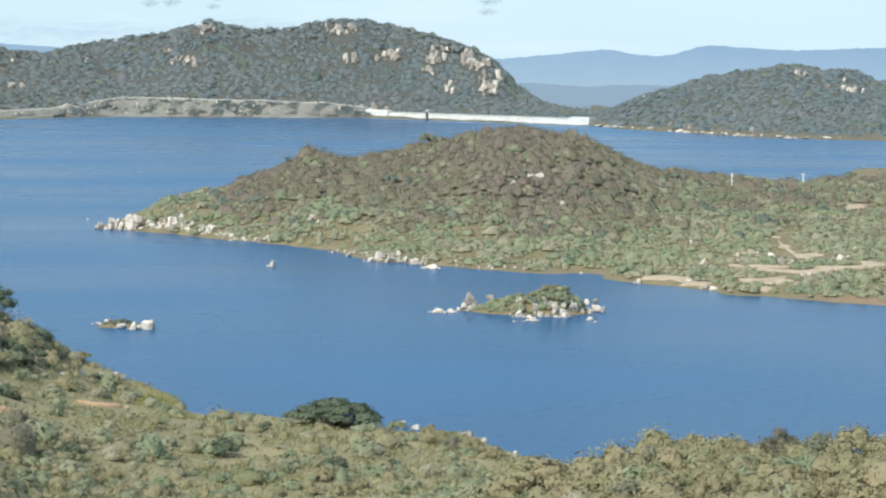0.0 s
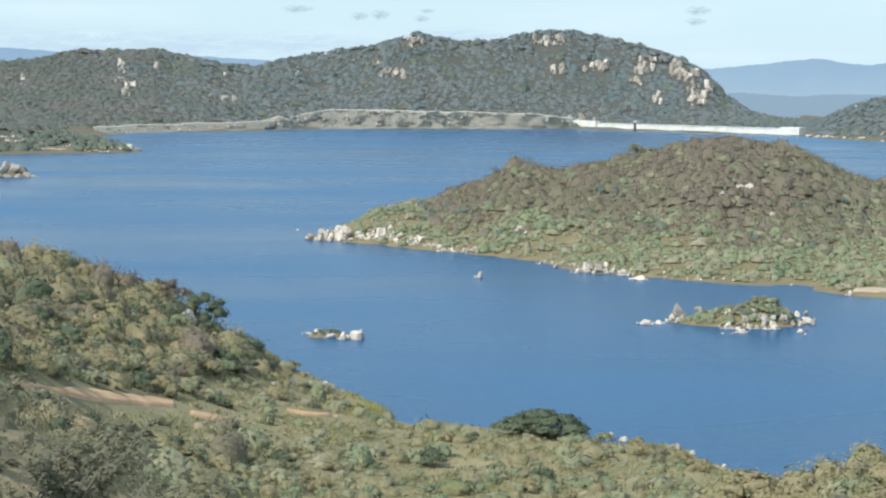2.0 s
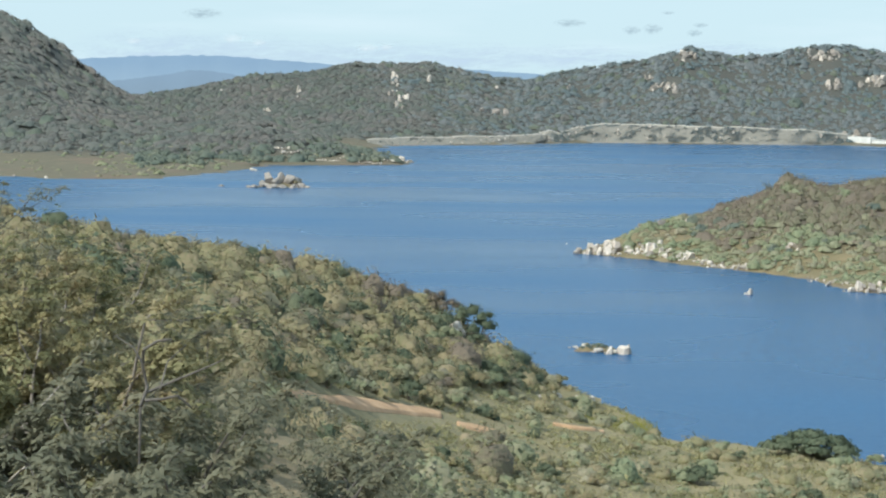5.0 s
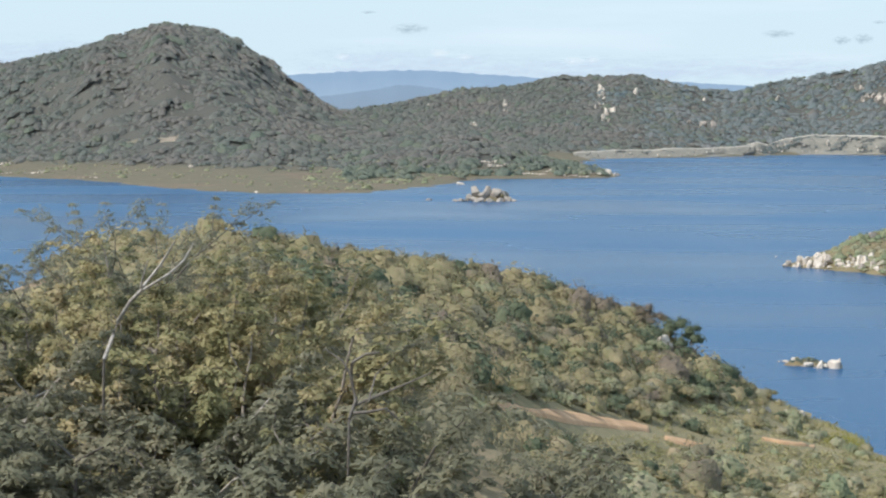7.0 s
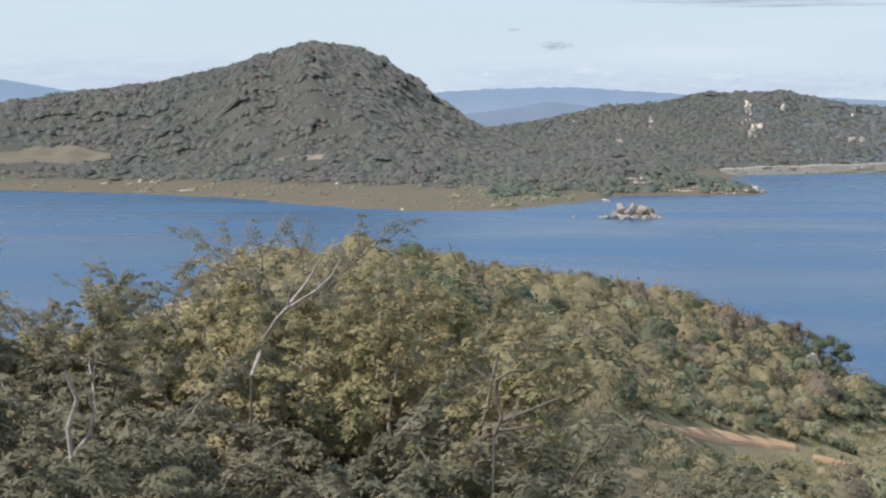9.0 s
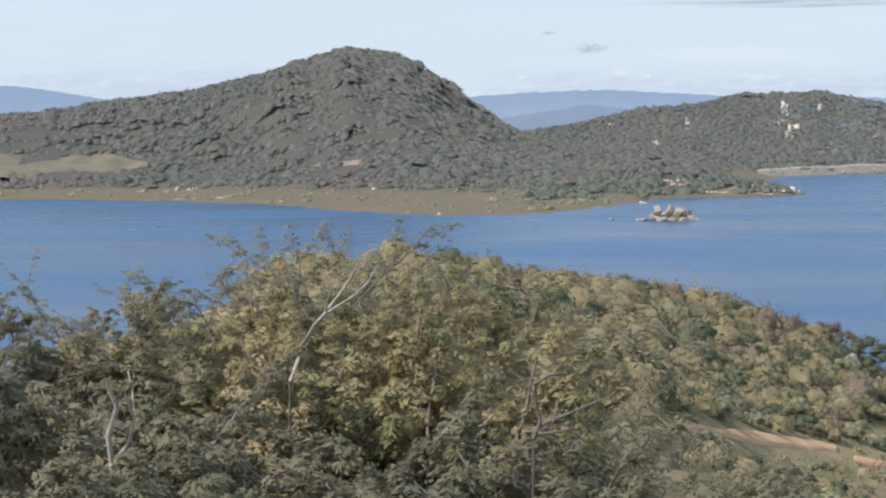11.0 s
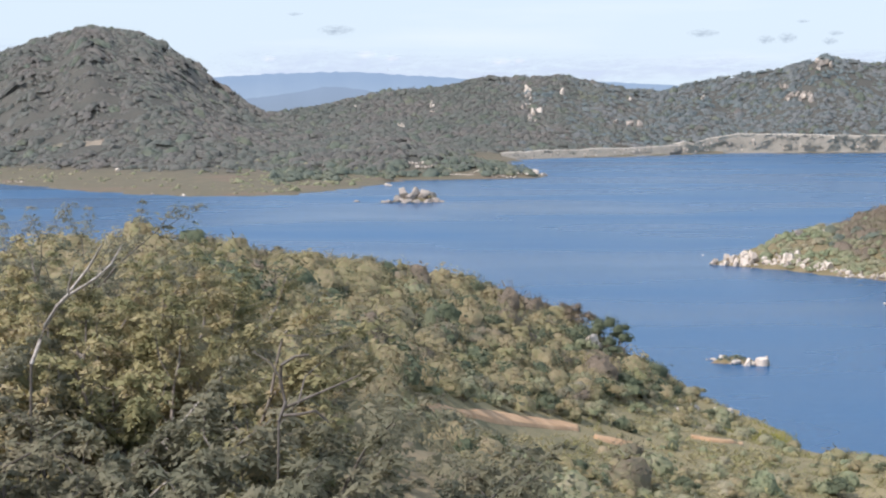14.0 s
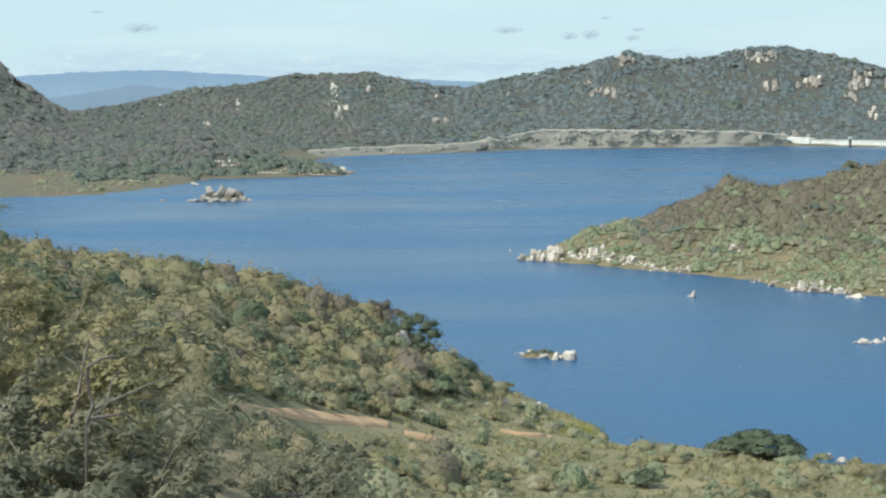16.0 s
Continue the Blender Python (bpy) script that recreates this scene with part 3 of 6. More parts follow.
# ---- boulders ----
M_PALE_ROCK = make_rock("pale_granite", [(0.48, 0.39, 0.315), (0.66, 0.57, 0.48), (0.80, 0.73, 0.65)])


def boulder_mesh(seed):
    """A weathered granite block, one metre across, its foot at zero."""
    rng = random.Random(seed)
    bm = bmesh.new()
    bmesh.ops.create_cube(bm, size=1.0)
    bmesh.ops.subdivide_edges(bm, edges=bm.edges[:], cuts=4, use_grid_fill=True)
    cuts = [(Vector((rng.gauss(0, 1), rng.gauss(0, 1), rng.gauss(0.3, 0.5))).normalized(), rng.uniform(0.24, 0.44)) for _ in range(11)]
    off = Vector((rng.uniform(0, 50), rng.uniform(0, 50), rng.uniform(0, 50)))
    ball = rng.uniform(0.0, 0.2)
    for v in bm.verts:
        v.co = v.co.lerp(v.co.normalized() * 0.6, ball)
        for nrm, lim in cuts:
            over = v.co.dot(nrm) - lim
            if over > 0:
                v.co -= nrm * over * 0.95
        v.co *= 1 + 0.13 * noise.noise(v.co * 2.4 + off) + 0.06 * noise.noise(v.co * 7 + off)
    low = min(v.co.z for v in bm.verts) + 0.12
    top = max(v.co.z for v in bm.verts) - low
    for v in bm.verts:
        v.co.z = (v.co.z - low) / top
    return bm_mesh("boulder", bm, M_ROCK if seed % 3 == 0 else M_PALE_ROCK)


BOULDERS = [boulder_mesh(k) for k in range(9)]
rock_rng = random.Random(4)


def boulder(b, d, wide, high, z=None, label="pale weathered granite boulder", group="", name="boulder", kinds=range(9)):
    x, y = at(b, d)
    ground = surface(x, y)
    top = (ground if z is None else max(z, ground)) + high
    foot = ground if z is None or (z - ground < 1.5 * high and not 12.05 < b < 12.38) else z - 0.3 * high
    ob = new(name, BOULDERS[rock_rng.choice(kinds)])
    ob.matrix_world = Matrix.LocRotScale((x, y, foot - 0.04 * high), Euler((rock_rng.uniform(-0.28, 0.28), rock_rng.uniform(-0.28, 0.28), rock_rng.uniform(0, 6.28))),
                                         (wide * rock_rng.uniform(0.75, 0.95), wide * rock_rng.uniform(0.7, 0.95), (top - foot) * 0.95))
    return tagged(ob, label, "boulder", group)


TIP_ROCKS = [(2.33, 790, 3.2, 3.2), (2.61, 787, 3.5, 2.8), (2.87, 788, 3.2, 3.5), (3.10, 784, 5.2, 4.2), (3.30, 772, 1.4, 1.0), (3.73, 777, 2.8, 2.1), (3.91, 775, 3.1, 2.4), (4.20, 776, 3.5, 5.9), (4.36, 776, 3.6, 4.8), (4.66, 763, 3.1, 2.3), (4.84, 756, 2.0, 1.5), (5.17, 753, 2.7, 1.7), (5.32, 753, 3.4, 3.7), (5.43, 749, 2.7, 1.3), (5.63, 742, 2.0, 1.0), (5.94, 738, 3.3, 1.6), (6.15, 737, 2.6, 2.0), (6.35, 737, 2.6, 1.3)]
TIP_CRAGS = [(3.90, 822, 2.9, 2.2, 5.0), (3.96, 822, 3.3, 4.4, 7.0), (4.09, 822, 3.0, 3.0, 7.6), (4.35, 822, 4.4, 2.6, 8.1), (4.53, 803, 3.9, 3.2), (5.22, 819, 3.3, 1.8), (5.43, 822, 3.3, 2.2, 0.6), (6.78, 759, 2.2, 1.6), (7.94, 743, 3.0, 2.7), (8.14, 737, 2.6, 2.0), (8.37, 731, 1.8, 1.4), (7.78, 747, 1.5, 1.1), (3.12, 822, 5.1, 1.8, 2.0)]
LONE_ROCKS = [(6.89, 641, 2.4, 2.1), (6.17, 704, 1.1, 0.5), (8.43, 690, 1.0, 0.7), (8.51, 690, 1.0, 0.7), (8.67, 695, 1.5, 1.1), (8.99, 677, 1.9, 1.4), (2.01, 837, 1.0, 0.5)]
PEN_SHORE_ROCKS = [(9.54, 659, 2.4, 1.4), (9.74, 661, 3.9, 3.2), (10.10, 658, 3.5, 2.8), (10.47, 657, 3.5, 2.1), (10.80, 651, 3.1, 1.7), (11.17, 639, 5.1, 1.4), (12.74, 638, 1.9, 1.4), (14.72, 642, 1.2, 2.7), (10.30, 663, 2.5, 1.8), (14.72, 743, 4.3, 2.8), (14.54, 741, 2.7, 1.6), (14.00, 764, 5.3, 2.4), (13.39, 750, 2.4, 2.0), (8.01, 742, 3.1, 1.8), (11.15, 743, 1.8, 3.1), (10.82, 727, 1.5, 1.5)]
PEN_DIRT_ROCKS = [(16.78, 603, 2.2, 1.5), (18.49, 642, 2.7, 2.3), (19.39, 674, 1.8, 1.3), (19.55, 659, 1.4, 1.0), (19.90, 675, 3.3, 1.6), (20.29, 670, 2.8, 2.0), (20.54, 639, 3.5, 2.7), (20.83, 645, 2.0, 1.4), (20.96, 596, 2.2, 1.0), (22.09, 658, 3.2, 2.2), (22.29, 660, 2.4, 1.7), (22.39, 682, 2.5, 1.7), (22.44, 694, 2.1, 1.5), (21.29, 615, 1.9, 1.3), (21.09, 614, 1.5, 1.0), (18.17, 695, 1.7, 1.2), (18.32, 689, 1.3, 0.9), (18.73, 635, 2.3, 1.2), (19.15, 609, 1.5, 1.0), (21.86, 623, 2.3, 1.6), (18.81, 590, 2.9, 1.0), (18.57, 592, 2.9, 1.0), (18.12, 603, 2.9, 0.9), (22.62, 1374, 4.2, 1.7)]
ISLET_ROCKS = [(12.10, 528, 2.6, 1.5), (12.34, 527.5, 2.8, 1.6), (12.13, 528.5, 2.4, 1.5, 1.3), (12.32, 528.5, 2.5, 1.5, 1.35), (12.23, 529, 4.2, 2.3, 2.6), (11.41, 522, 3.5, 1.8), (11.72, 524, 2.5, 1.4), (13.57, 516, 2.4, 2.4), (13.83, 515, 1.6, 1.2), (13.94, 508, 2.2, 1.6), (14.16, 517, 2.3, 1.8), (14.36, 517, 1.6, 1.4), (14.49, 523, 2.2, 2.1), (14.10, 530, 2.4, 1.8, 0.7), (13.90, 530, 2.9, 1.4, 1.0), (14.80, 517, 3.3, 1.8), (15.07, 528, 2.1, 1.4), (15.25, 530, 1.9, 1.2, 0.3), (15.63, 530, 3.6, 1.7, 0.7), (15.86, 530, 1.4, 1.1, 0.9), (15.26, 530, 2.1, 1.6, 1.0), (15.40, 530, 1.8, 1.4, 2.2)]
ISLET_STONES = [(15.65, 530, 2.3, 1.3, 2.5), (15.50, 512, 1.8, 1.2), (15.63, 508, 0.9, 0.4), (13.44, 506, 0.9, 0.4), (13.70, 506, 0.8, 0.4), (12.99, 523, 1.2, 0.9), (14.53, 530, 1.9, 1.3, 4.9), (12.80, 530, 2.4, 1.3, 3.0), (12.74, 530, 1.4, 0.8, 0.1), (13.34, 520, 0.7, 0.5), (13.14, 529, 1.0, 0.6), (14.94, 525, 0.9, 0.7), (14.71, 530, 1.2, 0.9, 0.4), (14.61, 530, 1.0, 0.8), (14.28, 529, 1.2, 0.9), (14.00, 520, 1.0, 0.8), (15.08, 530, 1.2, 1.4, 1.2)]
LOW_ISLET_ROCKS = [(3.20, 487, 1.9, 2.1), (3.55, 488, 4.4, 2.4), (2.59, 493, 3.7, 0.9), (2.91, 490, 3.1, 0.9), (2.28, 498, 1.9, 0.5), (3.69, 495, 1.6, 1.6)]
ROCKY_ISLET = [(-5.98, 1300, 8.0, 7.6, 1.2), (-5.74, 1301, 9.6, 7.0, 1.2), (-5.84, 1296, 7.0, 5.0), (-6.18, 1296, 8.5, 4.4), (-5.48, 1301, 11.0, 5.6, 0.6), (-5.26, 1301, 10.0, 5.4, 0.2), (-5.12, 1292, 6.5, 3.2), (-6.40, 1287, 8.5, 2.0), (-5.95, 1282, 8.0, 2.4), (-5.65, 1284, 8.5, 2.2), (-5.35, 1286, 8.0, 2.4), (-6.56, 1289, 4.2, 1.4), (-4.98, 1290, 5.0, 1.4), (-7.27, 1300, 5.0, 1.4), (-6.08, 1290, 5.5, 3.0)]
LEFT_POINT_ROCKS = [(-5.67, 1742, 14.4, 3.3), (-5.43, 1722, 14.2, 3.3), (-4.49, 1696, 21.0, 1.9), (-4.10, 1713, 9.4, 2.4), (-3.32, 1692, 20.9, 1.9), (-2.78, 1704, 11.7, 2.8), (-2.47, 1769, 7.3, 4.9), (-2.24, 1741, 7.2, 2.9), (-4.34, 1871, 12.8, 2.6), (-6.41, 1550, 6.4, 1.7)]
LEFT_SHORE_ROCKS = [(-18.65, 1766, 22.2, 1.9), (-17.77, 1757, 16.5, 1.9), (-17.51, 1791, 8.4, 2.2), (-18.87, 1917, 5.4, 3.6), (-18.47, 1915, 9.0, 4.2), (-19.83, 1928, 10.6, 2.1), (-13.62, 1773, 6.7, 2.8), (-11.90, 1405, 5.3, 1.3), (-12.72, 1433, 3.1, 1.3), (-16.36, 1669, 15.7, 1.3), (-20.43, 2002, 6.3, 1.9), (-11.47, 2045, 9.6, 3.8), (-17.23, 2148, 13.5, 3.4), (-14.97, 2045, 8.3, 1.9)]
NEAR_SHORE_ROCKS = [(1.35, 373, 1.0, 0.6), (1.85, 394, 1.7, 0.9), (2.34, 412, 1.7, 1.0), (2.72, 411, 2.4, 1.1), (-2.00, 317, 0.8, 0.7), (-2.19, 312, 0.7, 0.6), (-0.40, 327, 1.7, 0.5), (-0.03, 260, 0.6, 0.6), (10.50, 354, 2.1, 1.3), (10.85, 352, 1.9, 0.9), (12.27, 344, 2.2, 0.9), (12.70, 341, 1.4, 0.7), (13.53, 326, 1.6, 0.8), (13.32, 325, 0.7, 0.5)]
HEAD_ROCK = [(-1.0, 397, 4.6, 2.4), (-0.78, 399, 2.6, 2.0)]
for b, d, size, high in HEAD_ROCK:
    OPEN.append((*at(b, d - 6), size * 0.6, 12, b))
for b, d, size, high in LEFT_POINT_ROCKS:
    OPEN.append((*at(b, d - 12), size * 0.5, 30, b))
for rocks, words, group in ((TIP_ROCKS, "pale granite boulder at the water's edge", "boulders at the tip of the peninsula"), (TIP_CRAGS, "pale granite block on the grassy slope", "rocks above the tip"),
                            (LONE_ROCKS, "small pale rock standing in the water", "rocks off the shore"), (PEN_SHORE_ROCKS, "pale granite boulder on the scrubby shore", "rocks of the peninsula"),
                            (PEN_DIRT_ROCKS, "cream granite boulder on sandy soil", "rocks on the sandy ground"), (ISLET_ROCKS, "large pale boulder on the rocky islet", "boulders of the islet"),
                            (ISLET_STONES, "small pale stone on the rocky islet", "stones of the islet"), (LOW_ISLET_ROCKS, "pale boulder on the flat islet", "boulders of the flat islet"),
                            (ROCKY_ISLET, "upright granite block of a rock pile in the water", "blocks of the rock pile"), (LEFT_POINT_ROCKS, "flat pale rock slab along the far shore", "slabs of the far point"),
                            (LEFT_SHORE_ROCKS, "flat whitish rock on the far bank", "rocks of the far bank"), (NEAR_SHORE_ROCKS, "pale boulder at the grassy near shore", "rocks of the near shore"),
                            (HEAD_ROCK, "grey-white rock slab on the headland", "rocks on the headland")):
    for row in rocks:
        if row[2] > 8 and rocks is not ROCKY_ISLET:
            m = round(row[2] / 3)
            for k in range(m):
                boulder(row[0] + math.degrees(row[2] / row[1]) * ((k + 0.5) / m - 0.5), row[1] + rock_rng.uniform(-2, 3), rock_rng.uniform(2.2, 4.6), rock_rng.uniform(0.35, 0.7) * row[3], label=words, group=group, name="flat_rock")
            continue
        if rocks in (TIP_ROCKS, ISLET_ROCKS, ISLET_STONES, TIP_CRAGS) and not 12.05 < row[0] < 12.5:
            row = (row[0], row[1], row[2] * 1.05, row[3] * 0.72, *row[4:])
        boulder(*row, label=words, group=group, kinds=(0, 3, 6) if rocks is ROCKY_ISLET else (0, 3, 6, 4) if 12.05 < row[0] < 12.38 else (1, 4, 7) if rocks in (LOW_ISLET_ROCKS, NEAR_SHORE_ROCKS) else range(9))
        if row[2] > 1.5 and row[1] < 1000:
            for side in (-1, 0.8, -0.5) if rocks in (TIP_ROCKS, ISLET_ROCKS, PEN_SHORE_ROCKS) else (-1,):
                k = rock_rng.uniform(0.25, 0.6)
                boulder(row[0] + side * math.degrees(row[2] / row[1]) * rock_rng.uniform(0.35, 0.75), row[1] - rock_rng.uniform(0, 0.4) * row[2], row[2] * k, row[3] * k, label="small broken stone beside a boulder", group="stones beside the boulders", name="stone")

# stones along the water's edge of the peninsula
edge_rng = random.Random(9)
for k in range(90):
    u = edge_rng.uniform(0, 1) ** 1.3
    b = 2.6 + u * 13.2
    x, y, z, d = meet(b, -4.0 - 1.3 * min(u * 2, 1) - 0.6)
    ring = np.array(PENINSULA[:9])
    d = float(np.interp(b, ring[:, 0], ring[:, 1])) + edge_rng.uniform(0, 9)
    boulder(b, d, edge_rng.uniform(0.6, 1.8), edge_rng.uniform(0.4, 1.1), label="small pale stone at the water's edge", group="stones along the shore", name="shore_stone")

for k in range(70):
    b = edge_rng.uniform(3.4, 6.9)
    d = float(np.interp(b, ring[:, 0], ring[:, 1])) + edge_rng.uniform(-1, 7)
    boulder(b, d, edge_rng.uniform(1.0, 2.6), edge_rng.uniform(0.6, 1.5), label="small pale stone at the water's edge", group="stones along the shore", name="shore_stone")
ring = np.array(FAR[19:24])
for k in range(90):
    b = 15.6 + 6.4 * edge_rng.random() ** 1.5
    d = float(np.interp(b, ring[:, 0], ring[:, 1])) + edge_rng.uniform(0, 14)
    boulder(b, d, edge_rng.uniform(2.5, 7.5), edge_rng.uniform(0.6, 2.2), label="whitish flat rock on the far shore", group="rocks of the far shore", name="flat_rock")

# piles of broken rock on the islet's foot and on the tip of the peninsula
for count, b0, b1, d0, d1, lo, hi, words, group in ((34, 13.5, 15.3, 516, 524, 1.1, 2.5, "pale boulder in a pile on the rocky islet", "boulders of the islet"), (10, 15.1, 15.8, 522, 530, 0.8, 1.8, "pale boulder in a pile on the rocky islet", "boulders of the islet"),
                                                    (26, 2.35, 3.5, 783, 794, 1.4, 3.6, "jagged cream boulder at the peninsula's tip", "boulders at the tip of the peninsula"), (16, 3.9, 4.7, 765, 782, 1.2, 3.2, "jagged cream boulder at the peninsula's tip", "boulders at the tip of the peninsula"),
                                                    (16, 9.6, 10.9, 650, 662, 0.9, 2.4, "pale granite boulder on the scrubby shore", "rocks of the peninsula")):
    for k in range(count):
        b, d, size = edge_rng.uniform(b0, b1), edge_rng.uniform(d0, d1), edge_rng.uniform(lo, hi)
        if surface(*at(b, d)) > 0.02:
            boulder(b, d, size, size * edge_rng.uniform(0.6, 1.0), label=words, group=group)

# outcrops on the hills: bearing, height angle, width, height in degrees
CRAGS = [(11.32, 0.35, 0.50, 0.46), (11.05, -0.15, 0.31, 0.15), (12.12, 0.24, 0.31, 0.40), (12.45, 0.03, 0.60, 0.35), (12.74, -0.33, 0.65, 0.39), (12.67, -0.60, 0.46, 0.31), (8.74, 0.95, 0.93, 0.28),
         (5.15, 0.95, 0.39, 0.28), (4.54, 0.07, 0.70, 0.2), (9.98, 0.26, 0.62, 0.2), (8.96, 0.22, 0.35, 0.31), (11.60, -0.57, 0.23, 0.23), (12.17, -0.95, 0.15, 0.12), (4.12, 0.35, 0.23, 0.15)]
KNOBS = [(-2.67, 0.26, 0.20, 0.42), (-2.71, -0.12, 0.21, 0.17), (-2.47, -0.29, 0.28, 0.21), (-2.54, -0.50, 0.21, 0.28), (-1.77, 0.43, 0.10, 0.17), (-1.78, 0.21, 0.18, 0.06), (-5.26, -0.10, 0.21, 0.14), (-5.22, -0.30, 0.14, 0.17),
         (0.00, 0.01, 0.14, 0.07), (2.01, 0.03, 0.14, 0.07), (-6.34, 0.18, 0.08, 0.17), (-7.42, 0.05, 0.06, 0.06), (-7.28, -0.10, 0.09, 0.06), (-6.06, -0.63, 0.24, 0.11), (-0.83, -1.1, 0.18, 0.10)]
SCARS = [(16.86, -0.71, 0.12, 0.10), (17.07, -0.63, 0.07, 0.05), (19.02, -0.38, 0.06, 0.06), (18.75, -1.11, 0.10, 0.09), (19.26, -1.19, 0.12, 0.07), (20.92, -0.10, 0.27, 0.15), (22.07, -0.2, 0.12, 0.07), (21.75, -0.39, 0.36, 0.12),
         (22.22, -0.44, 0.36, 0.18), (22.40, -0.50, 0.49, 0.15), (17.56, -1.47, 0.18, 0.12), (17.98, -1.52, 0.30, 0.12), (19.60, -1.56, 0.24, 0.12)]
crag_rng = random.Random(21)
for b0, e0, wide, high in CRAGS + KNOBS + SCARS:
    x0, y0, z0, d0 = meet(b0, e0)
    m = max(1, round(wide * high * 120))
    for k in range(min(m, 20)):
        x, y, z, d = meet(b0 + crag_rng.uniform(-0.5, 0.5) * wide, e0 + crag_rng.uniform(-0.55, 0.35) * high)
        if d > 3100:
            continue
        size = crag_rng.uniform(0.3, 0.75) * d * radians(min(wide, high * 1.6, 0.3)) if m > 1 else d * radians(wide)
        boulder(math.degrees(math.atan2(x, y)), d, size, size * crag_rng.uniform(0.6, 1.2), label="tan granite crag on the wooded hill", group="crags of the hills", name="crag", kinds=(1, 4, 7, 0) if (b0, e0, wide, high) in KNOBS else (0, 3, 6, 2))
        OPEN.append((x, y, size * 0.8, size * 1.6, b0))

def leaf_clouds(centres, radii, count, leaf, rng, flat=0.75, loose=0.3, lie=0.35, skirt=0.2, slim=False, inner=None):
    """Bushes of single leaf blades: verts and faces. radii: half-width of each; leaf: blade size as a share of it."""
    n = len(centres)
    way = rng.normal(size=(n, count, 3))
    way /= np.linalg.norm(way, axis=2, keepdims=True)
    way[:, :, 2] = np.abs(way[:, :, 2]) * 1.15 - skirt
    lump = 1 + (0.3 if inner is None else 0.16) * np.sin(way[:, :, 0] * 5 + rng.uniform(0, 6, (n, 1))) * np.sin(way[:, :, 1] * 4 + rng.uniform(0, 6, (n, 1)))
    reach = (rng.uniform(0.5, 1.0, (n, count)) ** 0.5 if inner is None else rng.uniform(inner, 0.96, (n, count))) * lump
    p = way * reach[:, :, None] * radii[:, None, None]
    p[:, :, 2] *= np.reshape(flat, (-1, 1))
    p += centres[:, None, :]
    nrm = way + rng.normal(size=way.shape) * loose
    nrm[:, :, 2] += lie
    nrm /= np.linalg.norm(nrm, axis=2, keepdims=True)
    side = np.cross(nrm, rng.normal(size=nrm.shape))
    side /= np.linalg.norm(side, axis=2, keepdims=True) + 1e-9
    up = np.cross(nrm, side)
    s = (radii[:, None] * leaf * rng.uniform(0.6, 1.4, (n, count)))[:, :, None]
    v = np.stack([p - side * s - up * s * 0.4, p + side * s * 0.9 - up * s * 0.2, p + up * s * 1.1], 2).reshape(-1, 3)
    if slim:
        up = way * 0.5 + rng.normal(size=way.shape) * 0.6
        up /= np.linalg.norm(up, axis=2, keepdims=True)
        side = np.cross(up, rng.normal(size=way.shape))
        side /= np.linalg.norm(side, axis=2, keepdims=True) + 1e-9
        side *= np.where((np.cross(side, up) * nrm).sum(axis=2, keepdims=True) < 0, -1, 1)
        v = np.stack([p - side * s * 0.2 - up * s, p + side * s * 0.2 - up * s * 0.9, p + up * s], 2).reshape(-1, 3)
    round_out = way + nrm * 0.3
    round_out[:, :, 2] += lie * 0.8
    round_out /= np.linalg.norm(round_out, axis=2, keepdims=True)
    return v, np.arange(len(v)).reshape(-1, 3), np.repeat(round_out.reshape(-1, 3), 3, axis=0)


def leaf_masses(centres, radii, rng, flat=0.75, rings=2, sides=6, share=0.52, lie=0.35):
    """The dense inside of each bush: an uneven lumpy mass that the leaves stand out of."""
    n = len(centres)
    el = np.radians(np.concatenate([np.repeat(np.linspace(-24 if rings > 2 else -14, 56, rings), sides), [90.0]]))
    az = np.concatenate([np.tile(np.arange(sides), rings) * 2 * math.pi / sides + np.repeat(np.arange(rings) * 0.5, sides), [0.0]])
    way = np.stack([np.cos(el) * np.cos(az), np.cos(el) * np.sin(az), np.sin(el)], -1)
    turn = rng.uniform(0, 6.28, (n, 1))
    w = np.stack([way[:, 0] * np.cos(turn) - way[:, 1] * np.sin(turn), way[:, 0] * np.sin(turn) + way[:, 1] * np.cos(turn), np.broadcast_to(way[:, 2], (n, len(way)))], -1)
    if rings == 2:
        w[:, :sides, :2] *= 1.25
    p = w * (radii[:, None] * share * rng.uniform(0.6, 1.3, (n, len(way))))[:, :, None]
    p[:, :, 2] *= np.reshape(flat, (-1, 1))
    p += centres[:, None, :]
    k = np.arange(sides)
    faces = []
    for r in range(rings - 1):
        a, b, c, d = r * sides + k, r * sides + (k + 1) % sides, (r + 1) * sides + (k + 1) % sides, (r + 1) * sides + k
        faces += [np.stack([a, b, d], -1), np.stack([b, c, d], -1)]
    a, b = (rings - 1) * sides + k, (rings - 1) * sides + (k + 1) % sides
    faces.append(np.stack([a, b, np.full(sides, rings * sides)], -1))
    f = np.concatenate(faces)
    f = (f[None] + (np.arange(n) * len(way))[:, None, None]).reshape(-1, 3)
    nrm = w + rng.normal(size=w.shape) * 0.22
    nrm[:, :, 2] += lie
    nrm /= np.linalg.norm(nrm, axis=2, keepdims=True)
    return p.reshape(-1, 3), f, nrm.reshape(-1, 3)


